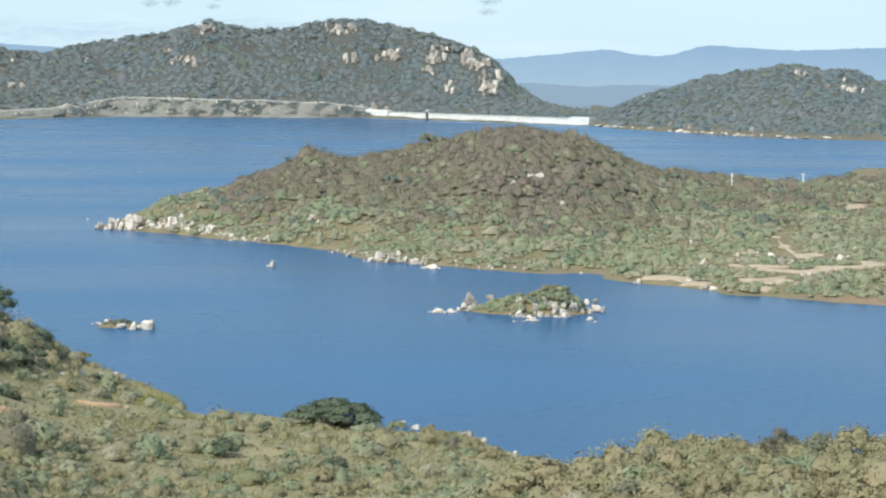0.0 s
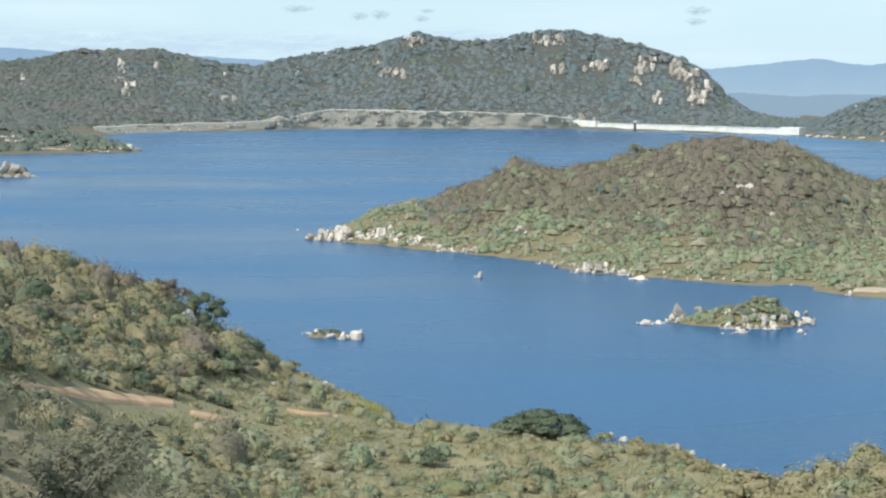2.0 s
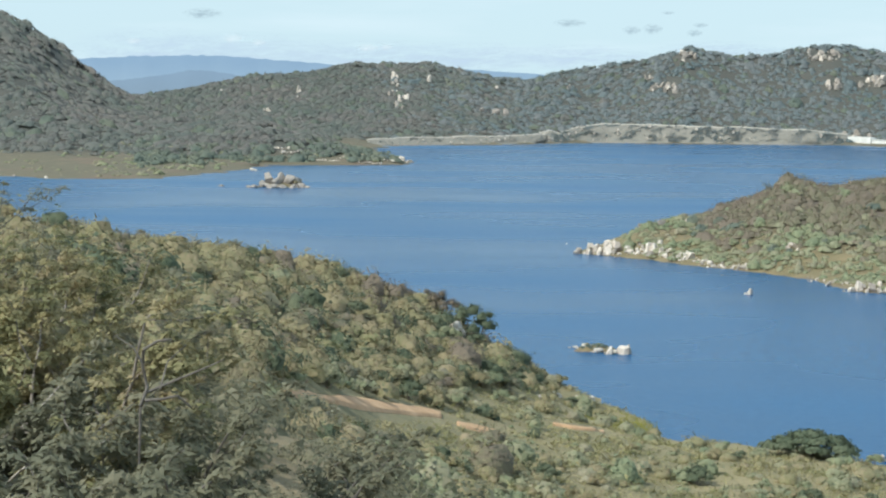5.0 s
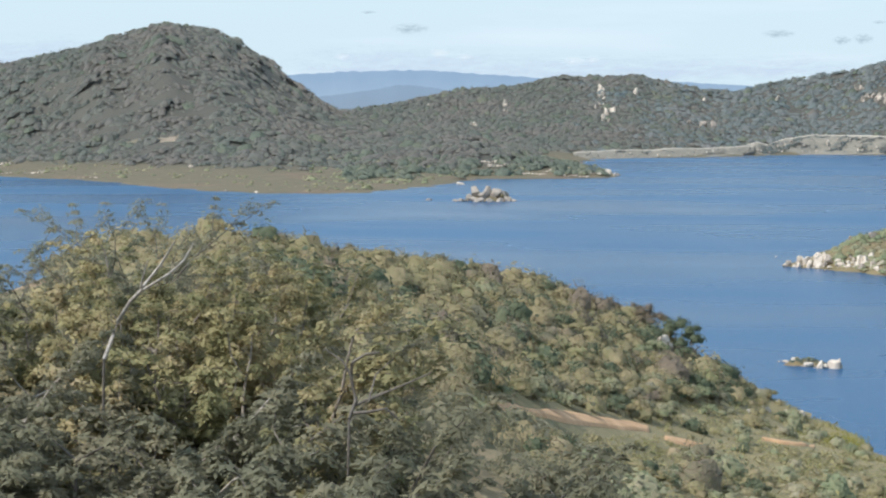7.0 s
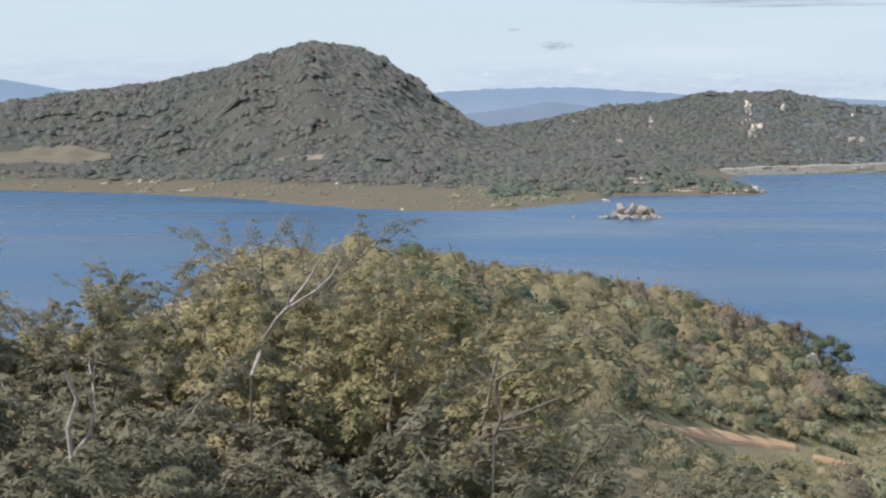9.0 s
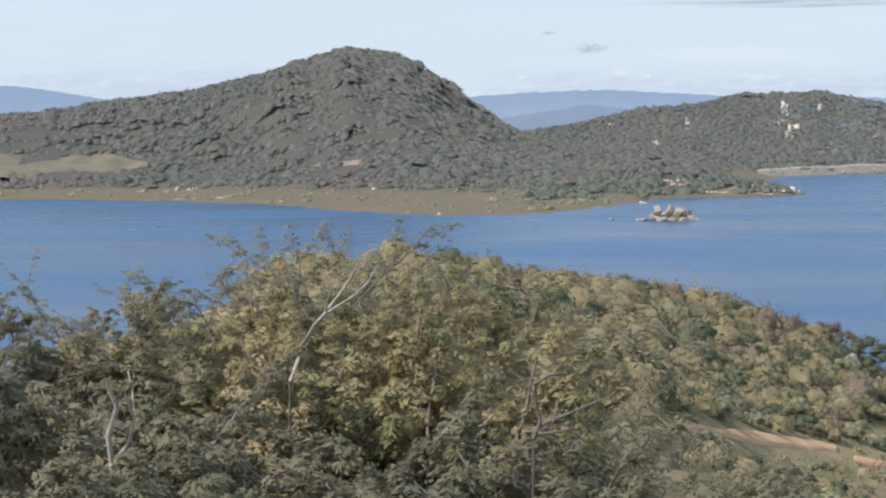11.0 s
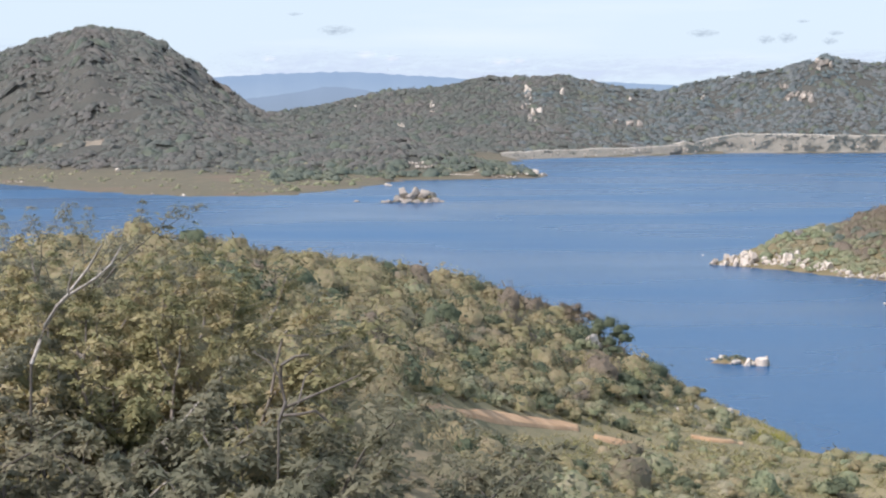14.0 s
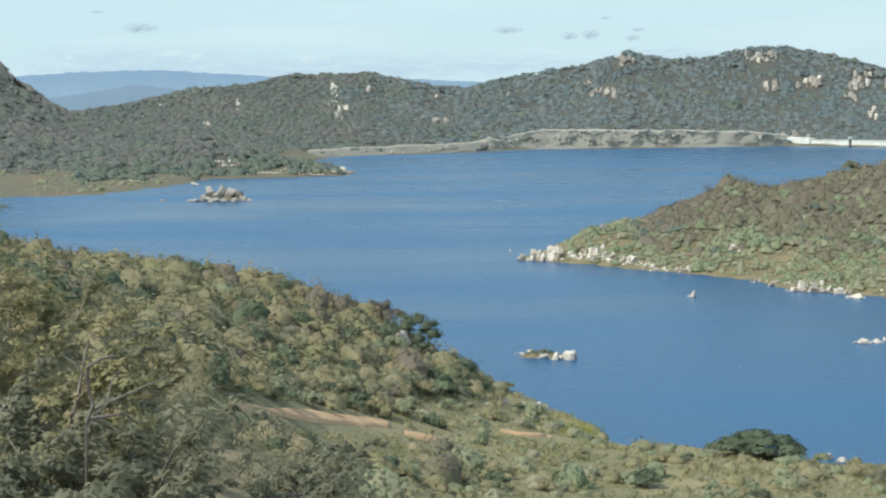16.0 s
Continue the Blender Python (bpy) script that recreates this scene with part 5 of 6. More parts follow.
def build_tree(seed, high, spread, blades, leaf, leaf_mat, name="tree", label="", category="tree", limbs=6, fill=1.0, bark=None, rise=(0.35, 1.2), tier=0.085):
    """A dry-forest tree: crooked trunk, limbs with twigs, and a crown of leaf sprays in tiers."""
    rng = random.Random(seed)
    nrng = np.random.default_rng(seed)
    bark = bark or M_BARK
    tree = tagged(new(name), label, category)
    trunk = limb_line(rng, (0, 0, -0.4), (rng.gauss(0, 0.12), rng.gauss(0, 0.12), 1), high * 0.45, 0.10)
    r0 = high * 0.017
    part("trunk", mesh_from("trunk", *tube(trunk, np.linspace(r0, r0 * 0.6, len(trunk)), 8), bark, True), tree)
    sprays = []
    for k in range(limbs):
        a = 6.283 * (k + rng.uniform(-0.3, 0.3)) / limbs
        base = trunk[3 + k % 4]
        up_way = rng.uniform(*rise)
        ln = spread * rng.uniform(0.75, 1.1) / math.sqrt(1 + up_way * up_way) * 1.3
        main = limb_line(rng, base, (math.cos(a), math.sin(a), up_way), ln, 0.16, 7)
        limb = part("limb", mesh_from("limb", *tube(main, np.linspace(r0 * 0.55, r0 * 0.16, len(main)), 5), bark, True), tree)
        pieces = []
        for q in range(2, 8):
            for side in range(2 if limbs > 4 else 1):
                twig = limb_line(rng, main[q], (math.cos(a) + rng.gauss(0, 0.8), math.sin(a) + rng.gauss(0, 0.8), rng.uniform(0.1, 0.9)), spread * rng.uniform(0.22, 0.42), 0.2, 5)
                pieces.append(tube(twig[::2] + twig[-1:], np.linspace(r0 * 0.16, r0 * 0.05, 4), 3))
                for p in twig[1:]:
                    if rng.random() < fill:
                        sprays.append(p)
        part("twig_spray", mesh_from("twig_spray", *join(pieces), bark, True), limb)
    zs = max(p.z for p in sprays)
    c = np.array([tuple(p) for p in sprays])
    n = len(c)
    # each spray is a flat tier of lance-shaped fronds that droop outwards
    turn, r = nrng.uniform(0, 6.283, (n, blades)), np.sqrt(nrng.uniform(0.02, 1, (n, blades)))
    wide = spread * tier * nrng.uniform(0.6, 1.3, (n, 1))
    p = c[:, None] + np.stack([np.cos(turn) * r * wide, np.sin(turn) * r * wide, nrng.normal(0, 0.16, r.shape) * wide - 0.35 * r * r * wide], -1)
    out = np.stack([np.cos(turn) * r, np.sin(turn) * r, np.full(r.shape, 0.0)], -1)
    nrm = nrng.normal(size=p.shape) * 0.42 + out * 0.55
    nrm[:, :, 2] += 1.0
    nrm /= np.linalg.norm(nrm, axis=2, keepdims=True)
    up = out + nrng.normal(size=p.shape) * 0.6
    up -= nrm * (up * nrm).sum(axis=2, keepdims=True)
    up /= np.linalg.norm(up, axis=2, keepdims=True)
    side = np.cross(up, nrm)
    s = leaf * nrng.uniform(0.6, 1.4, (n, blades, 1))
    v = np.stack([p - up * s - side * s * 0.2, p + side * s * 0.6, p + up * s * 1.2 - side * s * 0.1], 2).reshape(-1, 3)
    mid = np.array([0, 0, zs * 0.45])
    far = p - mid
    far = 0.5 * far / np.linalg.norm(far, axis=2, keepdims=True) + 0.5 * out + 0.8 * nrm
    far /= np.linalg.norm(far, axis=2, keepdims=True)
    tone = np.repeat(nrng.normal(0, 1.1, n), blades * 3)
    part("crown", mesh_from("crown", v, np.arange(len(v)).reshape(-1, 3), leaf_mat, True, np.repeat(far.reshape(-1, 3), 3, axis=0), tone), tree)
    tree["height"] = zs
    return tree


def plant(master, b, d, top, turn, label="", lift=0.0):
    """A copy of a tree or bush with its crown's top at a height above the water."""
    x, y = at(b, d)
    g = surface(x, y) + lift
    k = (top - g) / master["height"]
    ob = copy_thing(master, Matrix.Translation((x, y, g)) @ Matrix.Rotation(radians(turn), 4, "Z") @ Matrix.Scale(k, 4))
    ob.matrix_basis = Matrix.LocRotScale((x, y, g), Euler((0, 0, radians(turn))), (k, k, k))
    return tagged(ob, label)


def sight(d, el):
    return EYE_H + d * math.tan(radians(el))


OLIVE = [build_tree(31 + k, 8.5, 4.6, 56, 0.088, M_LEAF, "tree", "olive-green dry-forest tree with feathery leaves", "tree", 8, 0.85, None, (0.35, 1.2), 0.066) for k in range(3)]
DARK = [build_tree(41 + k, 8.0, 4.0, 52, 0.082, M_DARKSHADELEAF, "tree", words, "tree", 7, 0.8, wood, (0.35, 1.2), 0.066) for k, (words, wood) in enumerate((("feathery tree, dark green with shade in its colour, dark crooked stems", M_TWIG), ("feathery tree, dark green with shade in its colour, pale crooked stems", M_PALEBARK)))]
THIN = [build_tree(51 + k, 8.0, 6.4, 46, 0.085, M_GREYLEAF, "tree", "sparse grey-green tree with bare twigs", "tree", 8, 0.85, M_TWIG, (0.2, 0.5), 0.06) for k in range(2)]

# foreground trees on the slope below the lookout: kind, bearing, range, height angle of the top, turn
# most low crowns are DARK: shade beneath the foliage is in their leaf colour
FOREGROUND = [(OLIVE[0], -14.2, 76, -3.6, 10), (OLIVE[1], -11.6, 80, -4.0, 80), (OLIVE[2], -16.8, 72, -4.2, 150), (OLIVE[0], -12.8, 66, -5.2, 200), (OLIVE[1], -13.6, 70, -4.6, 20), (OLIVE[2], -11.2, 66, -5.9, 310), (OLIVE[0], -15.4, 70, -4.7, 240), (DARK[1], -15.3, 62, -7.0, 300),
              (THIN[0], -16.3, 84, -2.5, 30), (THIN[1], -18.6, 90, -2.75, 120), (THIN[0], -13.6, 92, -2.75, 220), (DARK[0], -21.6, 70, -4.3, 0), (DARK[1], -19.6, 66, -5.0, 60),
              (DARK[0], -23.6, 76, -3.6, 140), (DARK[1], -17.7, 60, -7.0, 220), (OLIVE[2], -10.0, 72, -6.2, 40), (DARK[0], -10.8, 62, -7.6, 280), 
              (OLIVE[1], -9.0, 88, -6.8, 170), (DARK[0], -8.3, 84, -8.3, 250), (OLIVE[0], -7.3, 92, -9.3, 330), (DARK[1], -8.8, 70, -8.8, 20), (DARK[0], -6.3, 90, -10.2, 75),
              (THIN[1], -20.6, 82, -3.1, 310), (DARK[1], -22.4, 62, -6.5, 200), (DARK[1], -25.0, 66, -4.5, 10), (DARK[1], -20.4, 54, -8.6, 95),
              (OLIVE[1], -12.2, 98, -3.6, 15), (OLIVE[0], -10.4, 106, -4.4, 260), (THIN[0], -9.3, 112, -5.2, 340), (OLIVE[2], -8.0, 110, -6.4, 130), (THIN[1], -7.8, 120, -7.3, 200),
              (DARK[0], -9.4, 54, -8.6, 45), (DARK[0], -8.1, 60, -9.2, 300), (DARK[0], -17.0, 52, -8.8, 70), (DARK[0], -18.6, 56, -7.6, 210), (DARK[0], -22.6, 54, -8.2, 20), (OLIVE[1], -20.0, 74, -4.3, 140),
              (DARK[0], -16.2, 57, -7.0, 110), (DARK[0], -14.4, 58, -7.9, 65), (DARK[0], -9.9, 50, -9.1, 190), (DARK[0], -11.9, 54, -8.4, 250), (DARK[0], -13.4, 52, -8.8, 20)]
for kind, b, d, el, turn in FOREGROUND:
    tagged(plant(kind, b, d, sight(d, el), turn), group="trees below the lookout")

# ---- bushes that stand out singly ----
def build_bush(seed, high, half, blades, leaf, leaf_mat, label, lobes=9, core=(3, 9), slim=False, share=0.62):
    """A rounded bush: a few stems and a crown of leafy lobes."""
    rng = random.Random(seed)
    nrng = np.random.default_rng(seed)
    bush = tagged(new("shrub"), label, "shrub")
    mids = []
    for k in range(lobes):
        a, r = 6.283 * k / lobes * 2.4 + rng.uniform(-0.4, 0.4), half * 0.72 * math.sqrt(k / lobes)
        mids.append((r * math.cos(a), r * math.sin(a), high * (0.62 - 0.34 * k / lobes) * rng.uniform(0.8, 1.1)))
    for k in range(0, lobes, 2):
        line = limb_line(rng, (0.06 * k, 0, -0.25), (mids[k][0] * 0.8, mids[k][1] * 0.8, mids[k][2] + 0.3), Vector(mids[k]).length * 0.9, 0.1, 4)
        part("stem", mesh_from("stem", *tube(line, np.linspace(0.05, 0.02, 5) * high / 2.5, 4), M_BARK, True), bush)
    rad = np.array([half * rng.uniform(0.38, 0.55) * (0.62 if lobes > 12 else 1) for _ in mids])
    v, f, nrm, tone = bushes(np.array(mids), rad, blades, leaf, nrng, min(0.9, high / half * 0.62), 0.5, 0.2, slim, core, share)
    part("crown", mesh_from("crown", v, f, leaf_mat, True, nrm, tone * 0.6), bush)
    bush["height"] = float(np.percentile(v[:, 2], 99))
    return bush


SHRUB = [build_bush(61 + k, 2.6, half, 110, 0.115, mat, words, share=0.56) for k, (mat, half, words) in enumerate((
    (M_NEAR, 1.9, "rounded grey-green shrub on dry grass"), (M_GREEN, 1.9, "bright green shrub on dry grass"), (M_THICKET, 2.2, "dense dark green shrub on grass"), (M_GREYLEAF, 1.8, "greyish half-bare shrub among dry scrub"), (M_NEAR, 2.6, "low spreading olive shrub on grass")))]
SHRUB.append(build_bush(71, 4.0, 6.6, 190, 0.13, M_THICKET, "broad dark green thicket at the shore", 24, share=0.55))
BARE = build_bush(76, 5.0, 3.6, 420, 0.13, M_GREY, "grey leafless round tree on the headland's ridge", 14, (3, 8), True, 0.42)
UMBRELLA = build_bush(75, 5.4, 3.1, 170, 0.1, M_THICKET, "dark umbrella tree with a flat crown on the headland", 13, (3, 8), False, 0.5)
shrub_rng = random.Random(77)
count = 0
while count < 190:
    b, u = shrub_rng.uniform(-13, 15), shrub_rng.random()
    d = 180 + 290 * u
    x, y = at(b, d)
    g = surface(x, y)
    if g < 1.2 or bool(is_open(np.array(x), np.array(y), OPEN + LOW)):
        continue
    open_field = b > -5.0 and g < 20
    if open_field and shrub_rng.random() < 0.2:
        continue
    kind = SHRUB[shrub_rng.choice((0, 1, 1, 4, 2) if open_field else (0, 0, 3, 4, 2, 3))]
    tagged(plant(kind, b, d, g + shrub_rng.uniform(1.2, 2.6) * (0.8 if open_field else 1.25), shrub_rng.uniform(0, 360)), group="shrubs of the near shore")
    count += 1
for b, d, high, k in [(8.65, 349, 4.2, 5), (7.75, 351, 2.2, 2), (9.6, 346, 2.2, 2), (10.3, 344, 1.8, 1), (11.2, 340, 1.7, 0), (5.6, 306, 2.6, 2), (7.4, 300, 1.6, 1), (3.0, 240, 2.2, 1), (12.4, 322, 2.4, 0), (11.8, 325, 2.2, 3), (13.0, 318, 2.0, 0), (-2.2, 308, 2.6, 2), (-1.6, 312, 2.5, 0), (-3.1, 300, 2.8, 2), (-0.9, 318, 2.4, 1),
                      (0.2, 425, 2.6, 2), (0.6, 430, 2.2, 2), (-0.1, 418, 2.6, 0), (1.2, 410, 1.8, 1), (1.7, 402, 1.7, 0)]:
    x, y = at(b, d)
    tagged(plant(SHRUB[k], b, d, surface(x, y) + high, b * 50), group="shrubs of the near shore")

end_rng = random.Random(83)
for k in range(46):
    b = end_rng.uniform(-1.3, 1.15)
    d = end_rng.uniform(330, 452)
    x, y = at(b, d)
    g = surface(x, y)
    if 0.8 < g and math.degrees(math.atan2(EYE_H - g, d)) < 8.0:
        tagged(plant(SHRUB[end_rng.choice((2, 2, 1))], b, d, g + end_rng.uniform(1.6, 3.2), k * 71), "dense dark green shrub at the headland's end", group="shrubs of the headland's end")

# trees on the near right slope and the lone trees on the ridges
for k, (b, d, el) in enumerate([(14.2, 205, -10.35), (15.9, 200, -10.5), (17.2, 205, -10.0), (18.3, 210, -9.65), (19.5, 206, -9.8), (20.6, 205, -9.45), (21.7, 210, -9.5), (22.7, 206, -9.3), (23.8, 208, -9.5), (24.8, 205, -9.3), (16.6, 190, -10.9), (18.9, 188, -10.7), (21.2, 190, -10.6), (23.2, 190, -10.4), (12.9, 215, -10.9)]):
    kind = (SHRUB[4], BARE, SHRUB[3], SHRUB[0])[k % 4]
    tagged(plant(kind, b, d, sight(d, el), k * 47), "olive-brown tree on the near slope", group="trees of the near slope")
plant(UMBRELLA, -0.52, 405, sight(405, -5.76), 30)
for b, d, el, turn in ((-1.35, 412, -5.42, 30), (-1.75, 416, -5.38, 200), (-2.3, 414, -5.36, 130), (-2.75, 415, -5.3, 80)):
    tagged(plant(BARE, b, d, sight(d, el), turn), group="leafless trees of the headland")
plant(DARK[0], -5.4, 425, sight(425, -4.5), 100, "dark tree on the headland's ridge")
plant(SHRUB[3], 11.07, 852, sight(852, -1.72), 20, "dark round tree on the low hill's crest")
plant(THIN[0], 8.1, 852, sight(852, -2.1), 90, "bare-twigged tree on the low hill's crest")
plant(THIN[0], 7.4, 852, sight(852, -2.3), 200, "bare-twigged tree on the low hill's crest")
plant(THIN[1], 15.4, 852, sight(852, -1.72), 10, "bare-twigged tree on the low hill's crest")
for k, (b, d, h) in enumerate([(14.3, 527, 1.9), (14.8, 528, 1.7), (13.9, 526, 1.7), (13.4, 526, 1.4), (14.55, 530, 1.9), (13.0, 527, 1.1), (14.55, 524, 1.6), (14.1, 523.5, 1.5), (13.7, 523.5, 1.2), (15.0, 525, 1.4), (15.15, 529, 1.3), (13.2, 524, 1.0), (14.1, 530, 1.7), (13.6, 529, 1.5), (2.6, 492, 0.7), (2.9, 492, 0.6), (-5.3, 1300, 3.5), (-5.15, 1296, 2.5)]):
    x, y = at(b, d)
    tagged(plant(SHRUB[1 if k % 2 else 0], b, d, surface(x, y) + h, k * 70), "low green bush on a rocky islet", group="bushes of the islets")
# bushes and thin trees along the headland's skyline
for k, b in enumerate((-11.2, -10.3, -9.4, -8.6, -7.7, -7.0, -6.3, -5.7, -5.0, -4.4, -3.8, -3.3, -2.4)):
    reach = np.arange(260.0, 540.0, 2.0)
    up = land(reach * math.sin(radians(b)), reach * math.cos(radians(b)))
    d = float(reach[int(np.argmax((up - EYE_H) / reach))])
    x, y = at(b, d)
    kind, high = ((SHRUB[3], 3.4), (SHRUB[0], 2.6), (BARE, 3.2), (SHRUB[4], 2.8), (THIN[k % 2], 3.8))[k % 5]
    tagged(plant(kind, b, d, surface(x, y) + high, k * 63), "grey-green bush on the headland's skyline", group="bushes of the skyline")
# round shrubs above the dirt track
for k, (b, el) in enumerate([(-5.61, -7.88), (-5.02, -7.86), (-4.50, -7.96), (-3.98, -7.88), (-3.46, -7.98), (-2.94, -7.90), (-2.42, -7.88), (-1.67, -8.01), (-0.99, -7.90), (-0.66, -7.93), (0.07, -7.91), (0.52, -8.09)]):
    x, y, g, d = meet(b, el)
    tagged(plant(SHRUB[(0, 4, 1, 3)[k % 4]], b, d, surface(x, y) + (2.9, 2.3, 2.6)[k % 3], b * 90), group="shrubs of the near shore")
for master in OLIVE + DARK + THIN + SHRUB + [BARE, UMBRELLA]:
    for ob in (*master.children_recursive, master):
        bpy.data.objects.remove(ob)


# ---- dead branches that rise out of the crowns ----
def dead_branch(name, label, d, lines, wood=M_PALEBARK):
    """Bare forked wood: lines of bearing, height angle and radius."""
    b0, e0 = lines[0][0][:2]
    x0, y0 = at(b0, d)
    ob = tagged(new(name), label, "dead tree")
    ob.location = (x0, y0, surface(x0, y0))
    for k, line in enumerate(lines):
        pts = [(*at(b, d + 0.4 * math.sin(q + k)), sight(d, el)) for q, (b, el, r) in enumerate(line)]
        if k == 0:
            foot = np.array([(x0 - 0.5, y0 + 0.6, surface(x0, y0) - 0.3), (x0 - 0.2, y0 + 0.3, (surface(x0, y0) + pts[0][2]) / 2), pts[0]])
            # darker wood than pale stems above: shade under the crowns is in the colour
            part("trunk", mesh_from("trunk", *tube(foot - np.array(ob.location), [line[0][2] * 0.8, line[0][2] * 0.7, line[0][2] * 0.7], 7), M_TWIG, True), ob, "trunk with shade put in as darker wood")
        rad = [r for b, el, r in line]
        v, f = tube(np.array(pts) - np.array(ob.location), rad, 7)
        part("stem" if k == 0 else "fork", mesh_from("stem", v, f, wood, True), ob)
    return ob


dead_branch("dead_tree", "pale bare forked branch above the foliage", 63, [
    [(-15.97, -6.85, 0.06), (-15.75, -6.3, 0.062), (-15.59, -5.87, 0.06), (-15.28, -5.34, 0.055), (-14.94, -4.97, 0.052)],
    [(-14.94, -4.97, 0.048), (-14.44, -4.36, 0.042), (-14.2, -3.95, 0.034), (-14.06, -3.69, 0.024)],
    [(-14.98, -5.0, 0.04), (-14.94, -4.74, 0.03), (-14.79, -4.21, 0.018)],
    [(-15.05, -5.1, 0.046), (-14.6, -4.8, 0.042), (-14.21, -4.55, 0.038), (-13.83, -4.22, 0.03), (-13.57, -3.79, 0.018)]])
dead_branch("dead_tree", "grey bare branch with crooked forks", 57, [
    [(-9.42, -8.5, 0.05), (-9.24, -8.05, 0.05), (-9.36, -7.5, 0.05), (-9.35, -7.04, 0.045)],
    [(-9.35, -7.04, 0.045), (-8.96, -6.81, 0.035), (-8.58, -6.73, 0.02)],
    [(-9.3, -8.2, 0.045), (-8.28, -7.74, 0.035), (-7.52, -7.38, 0.025), (-7.18, -7.21, 0.015)],
    [(-9.28, -8.35, 0.05), (-8.86, -8.27, 0.04), (-8.43, -8.17, 0.035), (-8.05, -8.54, 0.02)],
    [(-9.33, -7.4, 0.03), (-9.6, -6.9, 0.025), (-10.1, -6.6, 0.012)],
    [(-8.9, -8.0, 0.03), (-8.7, -7.3, 0.02), (-8.2, -6.9, 0.012)]], M_TWIG)
dead_branch("dead_tree", "pale crooked stems among dark foliage", 57, [
    [(-20.9, -10.2, 0.09), (-20.75, -9.2, 0.085), (-20.85, -8.2, 0.08), (-20.6, -7.4, 0.07), (-20.9, -6.6, 0.05)],
    [(-20.8, -9.0, 0.07), (-20.3, -8.4, 0.06), (-20.15, -7.7, 0.05), (-20.4, -7.0, 0.03)]])

# ---- reeds at the near shore ----
M_REED = make_foliage("reeds", [(0.26, 0.26, 0.07), (0.36, 0.34, 0.09), (0.42, 0.38, 0.13)], 0.5)


def build_reeds():
    rng = np.random.default_rng(3)
    n = 2600
    b = np.radians(np.clip(rng.normal(3.6, 0.45, n), 2.4, 4.5))
    d = rng.normal(378, 6.0, n)
    x, y = d * np.sin(b), d * np.cos(b)
    z = np.maximum(land(x, y), -0.3)
    h = rng.uniform(0.25, 0.65, n)
    a = rng.uniform(0, 6.28, n)
    lean = rng.normal(0, 0.15, (n, 2))
    w = 0.09
    v = np.stack([np.stack([x - w * np.cos(a), y - w * np.sin(a), z - 0.1], -1), np.stack([x + w * np.cos(a), y + w * np.sin(a), z - 0.1], -1), np.stack([x + lean[:, 0], y + lean[:, 1], z + h], -1)], 1).reshape(-1, 3)
    return tagged(new("reeds", mesh_from("reeds", v, np.arange(len(v)).reshape(-1, 3), M_REED)), "yellow-green reeds at the water's edge", "reeds", kind="stuff")


build_reeds()

# ---- small flat clouds ----
def make_cloud(name, colour, glow, dense):
    n = Nodes(name)
    n.mat.blend_method = "BLEND"
    co = n.add("ShaderNodeTexCoord").outputs["Object"]
    soft = n.noise(2.2, 5.0, 0.6, co)
    ln = n.add("ShaderNodeVectorMath")
    ln.operation = "LENGTH"
    n.link(co, ln.inputs[0])
    a = n.math("MULTIPLY", n.span(ln.outputs["Value"], 1.0, 0.25), n.span(soft, 0.35, 0.65))
    n.link(n.math("MULTIPLY", a, dense), n.bsdf.inputs["Alpha"])
    n.bsdf.inputs["Emission Color"].default_value = (*colour, 1)
    n.bsdf.inputs["Emission Strength"].default_value = glow
    return n.done((0.0, 0.0, 0.0), 1.0)


M_CLOUD = make_cloud("cloud", (0.40, 0.50, 0.58), CLOUD_GLOW, 0.95)
M_BANKCLOUD = make_cloud("far_cloud", (0.45, 0.53, 0.66), 1.0, 0.8)
M_PUFF = make_cloud("white_cloud", (0.70, 0.74, 0.78), 1.0, 0.8)


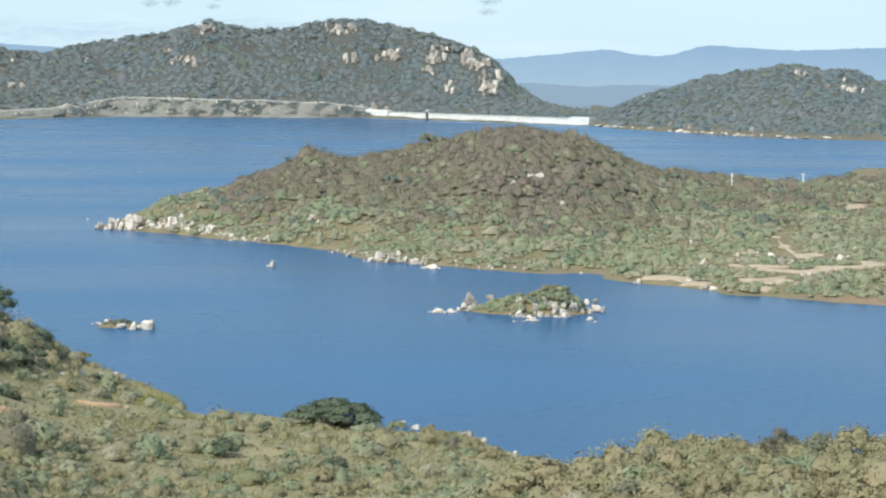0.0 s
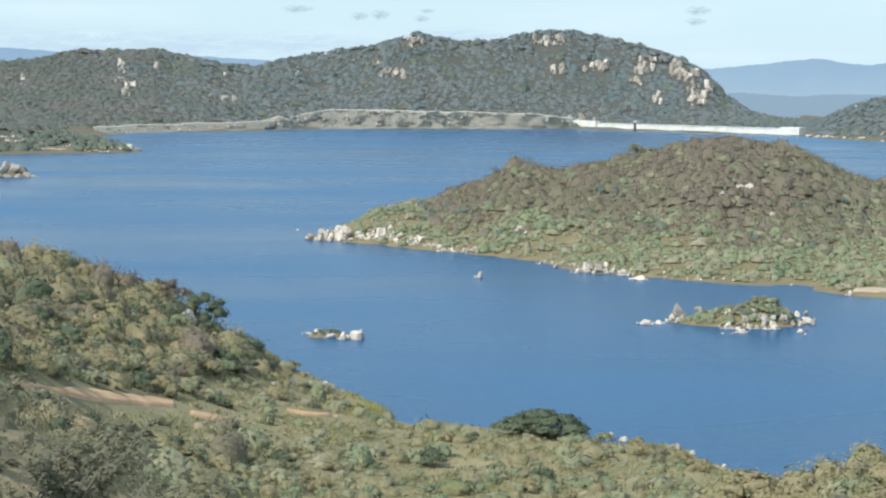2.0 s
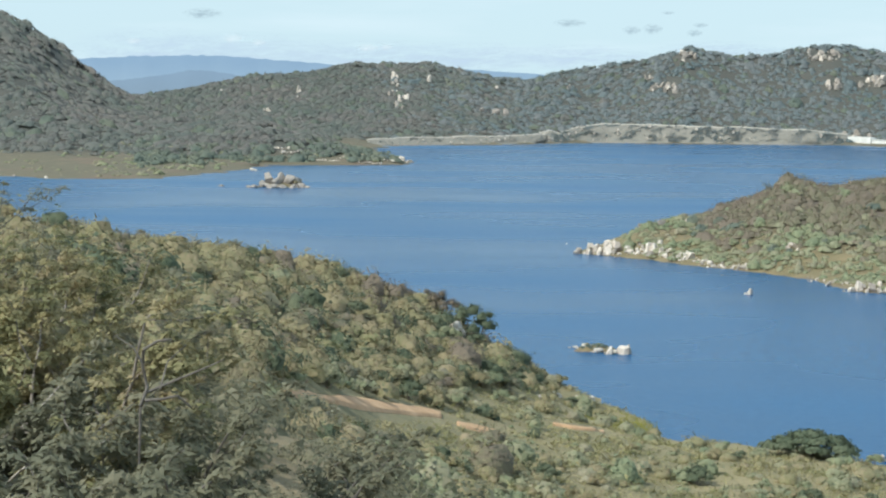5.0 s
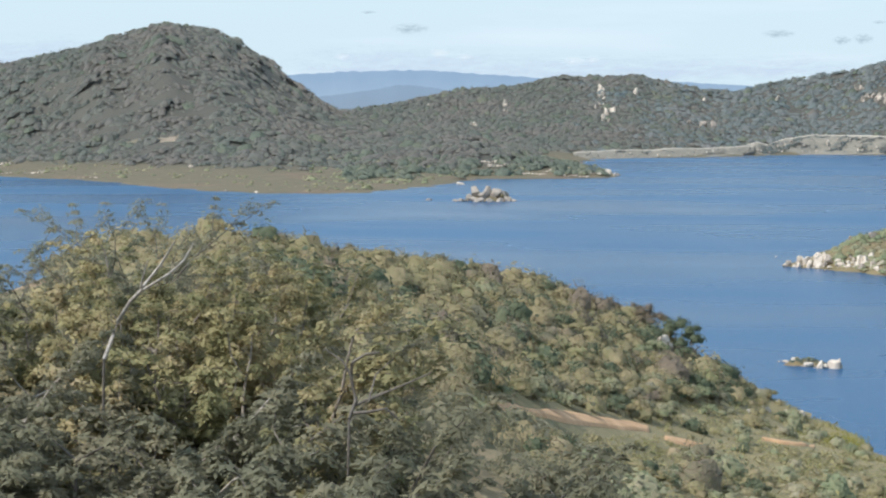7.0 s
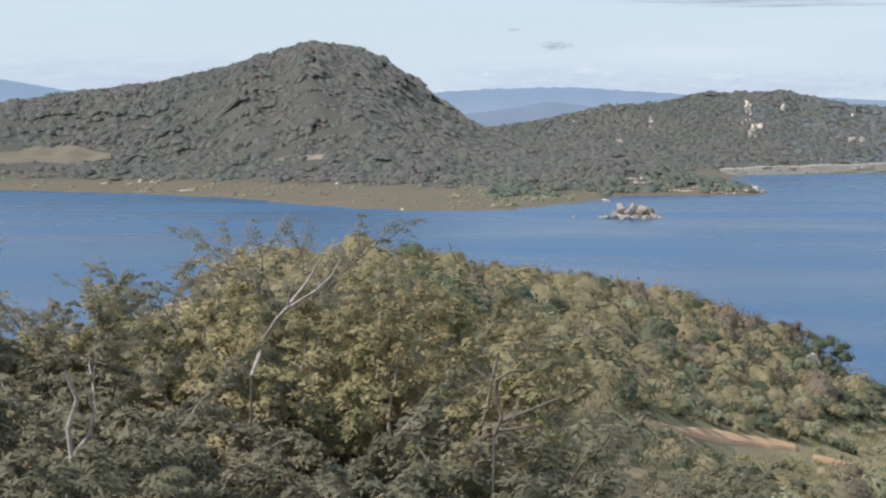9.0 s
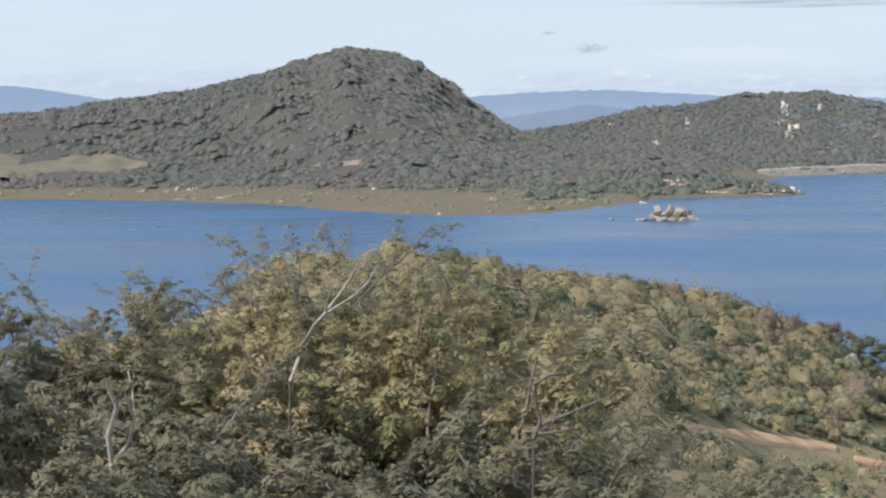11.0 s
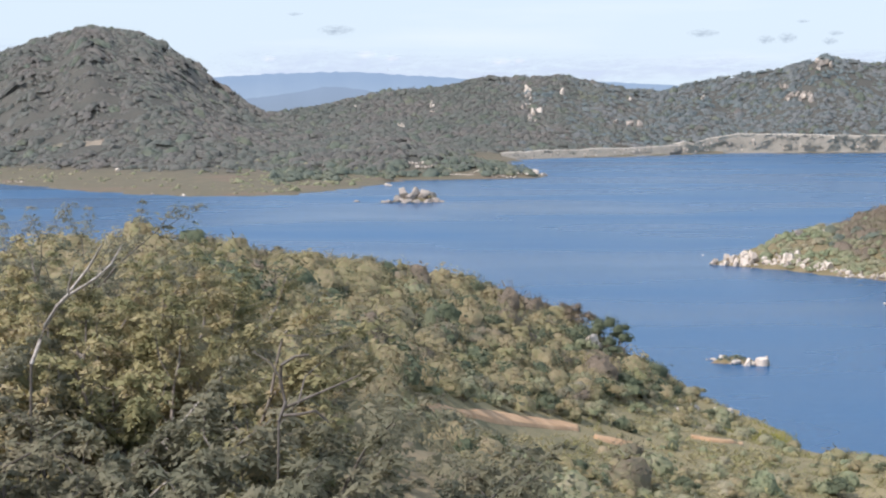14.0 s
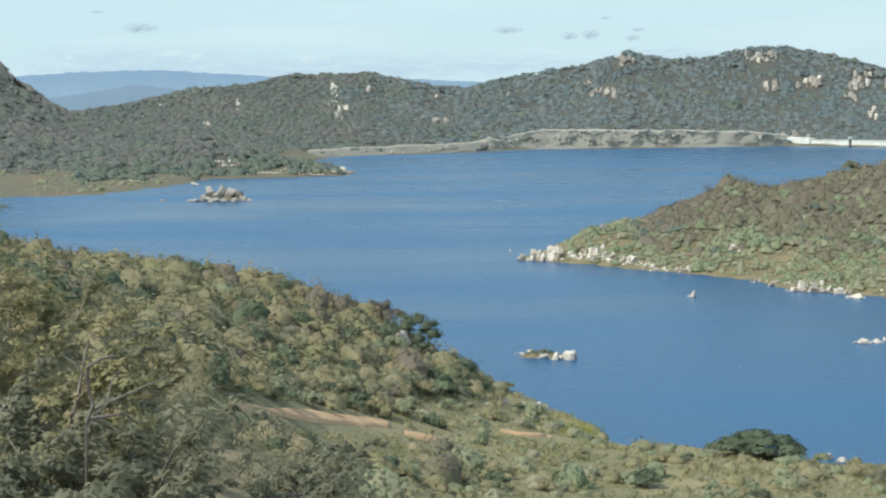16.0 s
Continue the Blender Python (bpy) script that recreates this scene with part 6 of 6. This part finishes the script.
def build_cloud(b, el, wide, thick, material, label, group, d=4850):
    bm = bmesh.new()
    bmesh.ops.create_grid(bm, x_segments=6, y_segments=3, size=1.0)
    for v in bm.verts:
        v.co = Vector((v.co.x, 0.15 * noise.noise(v.co * 2), v.co.y))
    ob = new("cloud", bm_mesh("cloud", bm, material, True))
    x, y = at(b, d)
    ob.matrix_world = Matrix.LocRotScale((x, y, sight(d, el)), Euler((0, 0, radians(-b))), (d * radians(wide) / 2 * 1.5, 30, d * radians(thick) / 2 * 1.9))
    return tagged(ob, label, "cloud", group, kind="structure")


for b, el, wide, thick in [(-8.89, 2.38, 0.26, 0.04), (-7.78, 1.95, 0.6, 0.13), (2.0, 1.81, 0.52, 0.10), (3.65, 1.63, 0.3, 0.11), (4.2, 1.67, 0.32, 0.13), (5.46, 1.78, 0.26, 0.06), (5.31, 1.57, 0.26, 0.09), (4.6, 2.10, 0.22, 0.04), (12.66, 1.81, 0.45, 0.12), (12.6, 1.52, 0.35, 0.10), (-2.6, 3.12, 5.2, 0.10), (-1.2, 2.98, 4.2, 0.06)]:
    build_cloud(b, el, wide * 1.25, thick * 1.3, M_CLOUD, "small grey fair-weather cloud", "clouds")
for b, el, wide, thick in [(-22.0, 1.0, 5.5, 0.9), (-18.0, 1.1, 5.0, 0.8), (-9.0, 0.9, 3.5, 0.75), (-6.6, 0.85, 4.0, 0.7), (-3.4, 0.8, 4.0, 0.6), (-0.6, 0.85, 3.4, 0.5), (2.2, 0.9, 3.0, 0.4), (6.0, 1.1, 2.5, 0.3)]:
    build_cloud(b, el, wide, thick, M_BANKCLOUD, "low bluish cloud bank over the horizon", "far clouds", 4870)
for b, el, wide, thick in [(-7.0, 1.3, 0.4, 0.14), (-6.3, 1.2, 0.3, 0.1), (-3.4, 1.1, 0.45, 0.13), (-2.9, 1.12, 0.25, 0.1), (-9.6, 1.2, 0.3, 0.1)]:
    build_cloud(b, el, wide, thick, M_PUFF, "small white cloud low over the horizon", "far clouds", 4840)
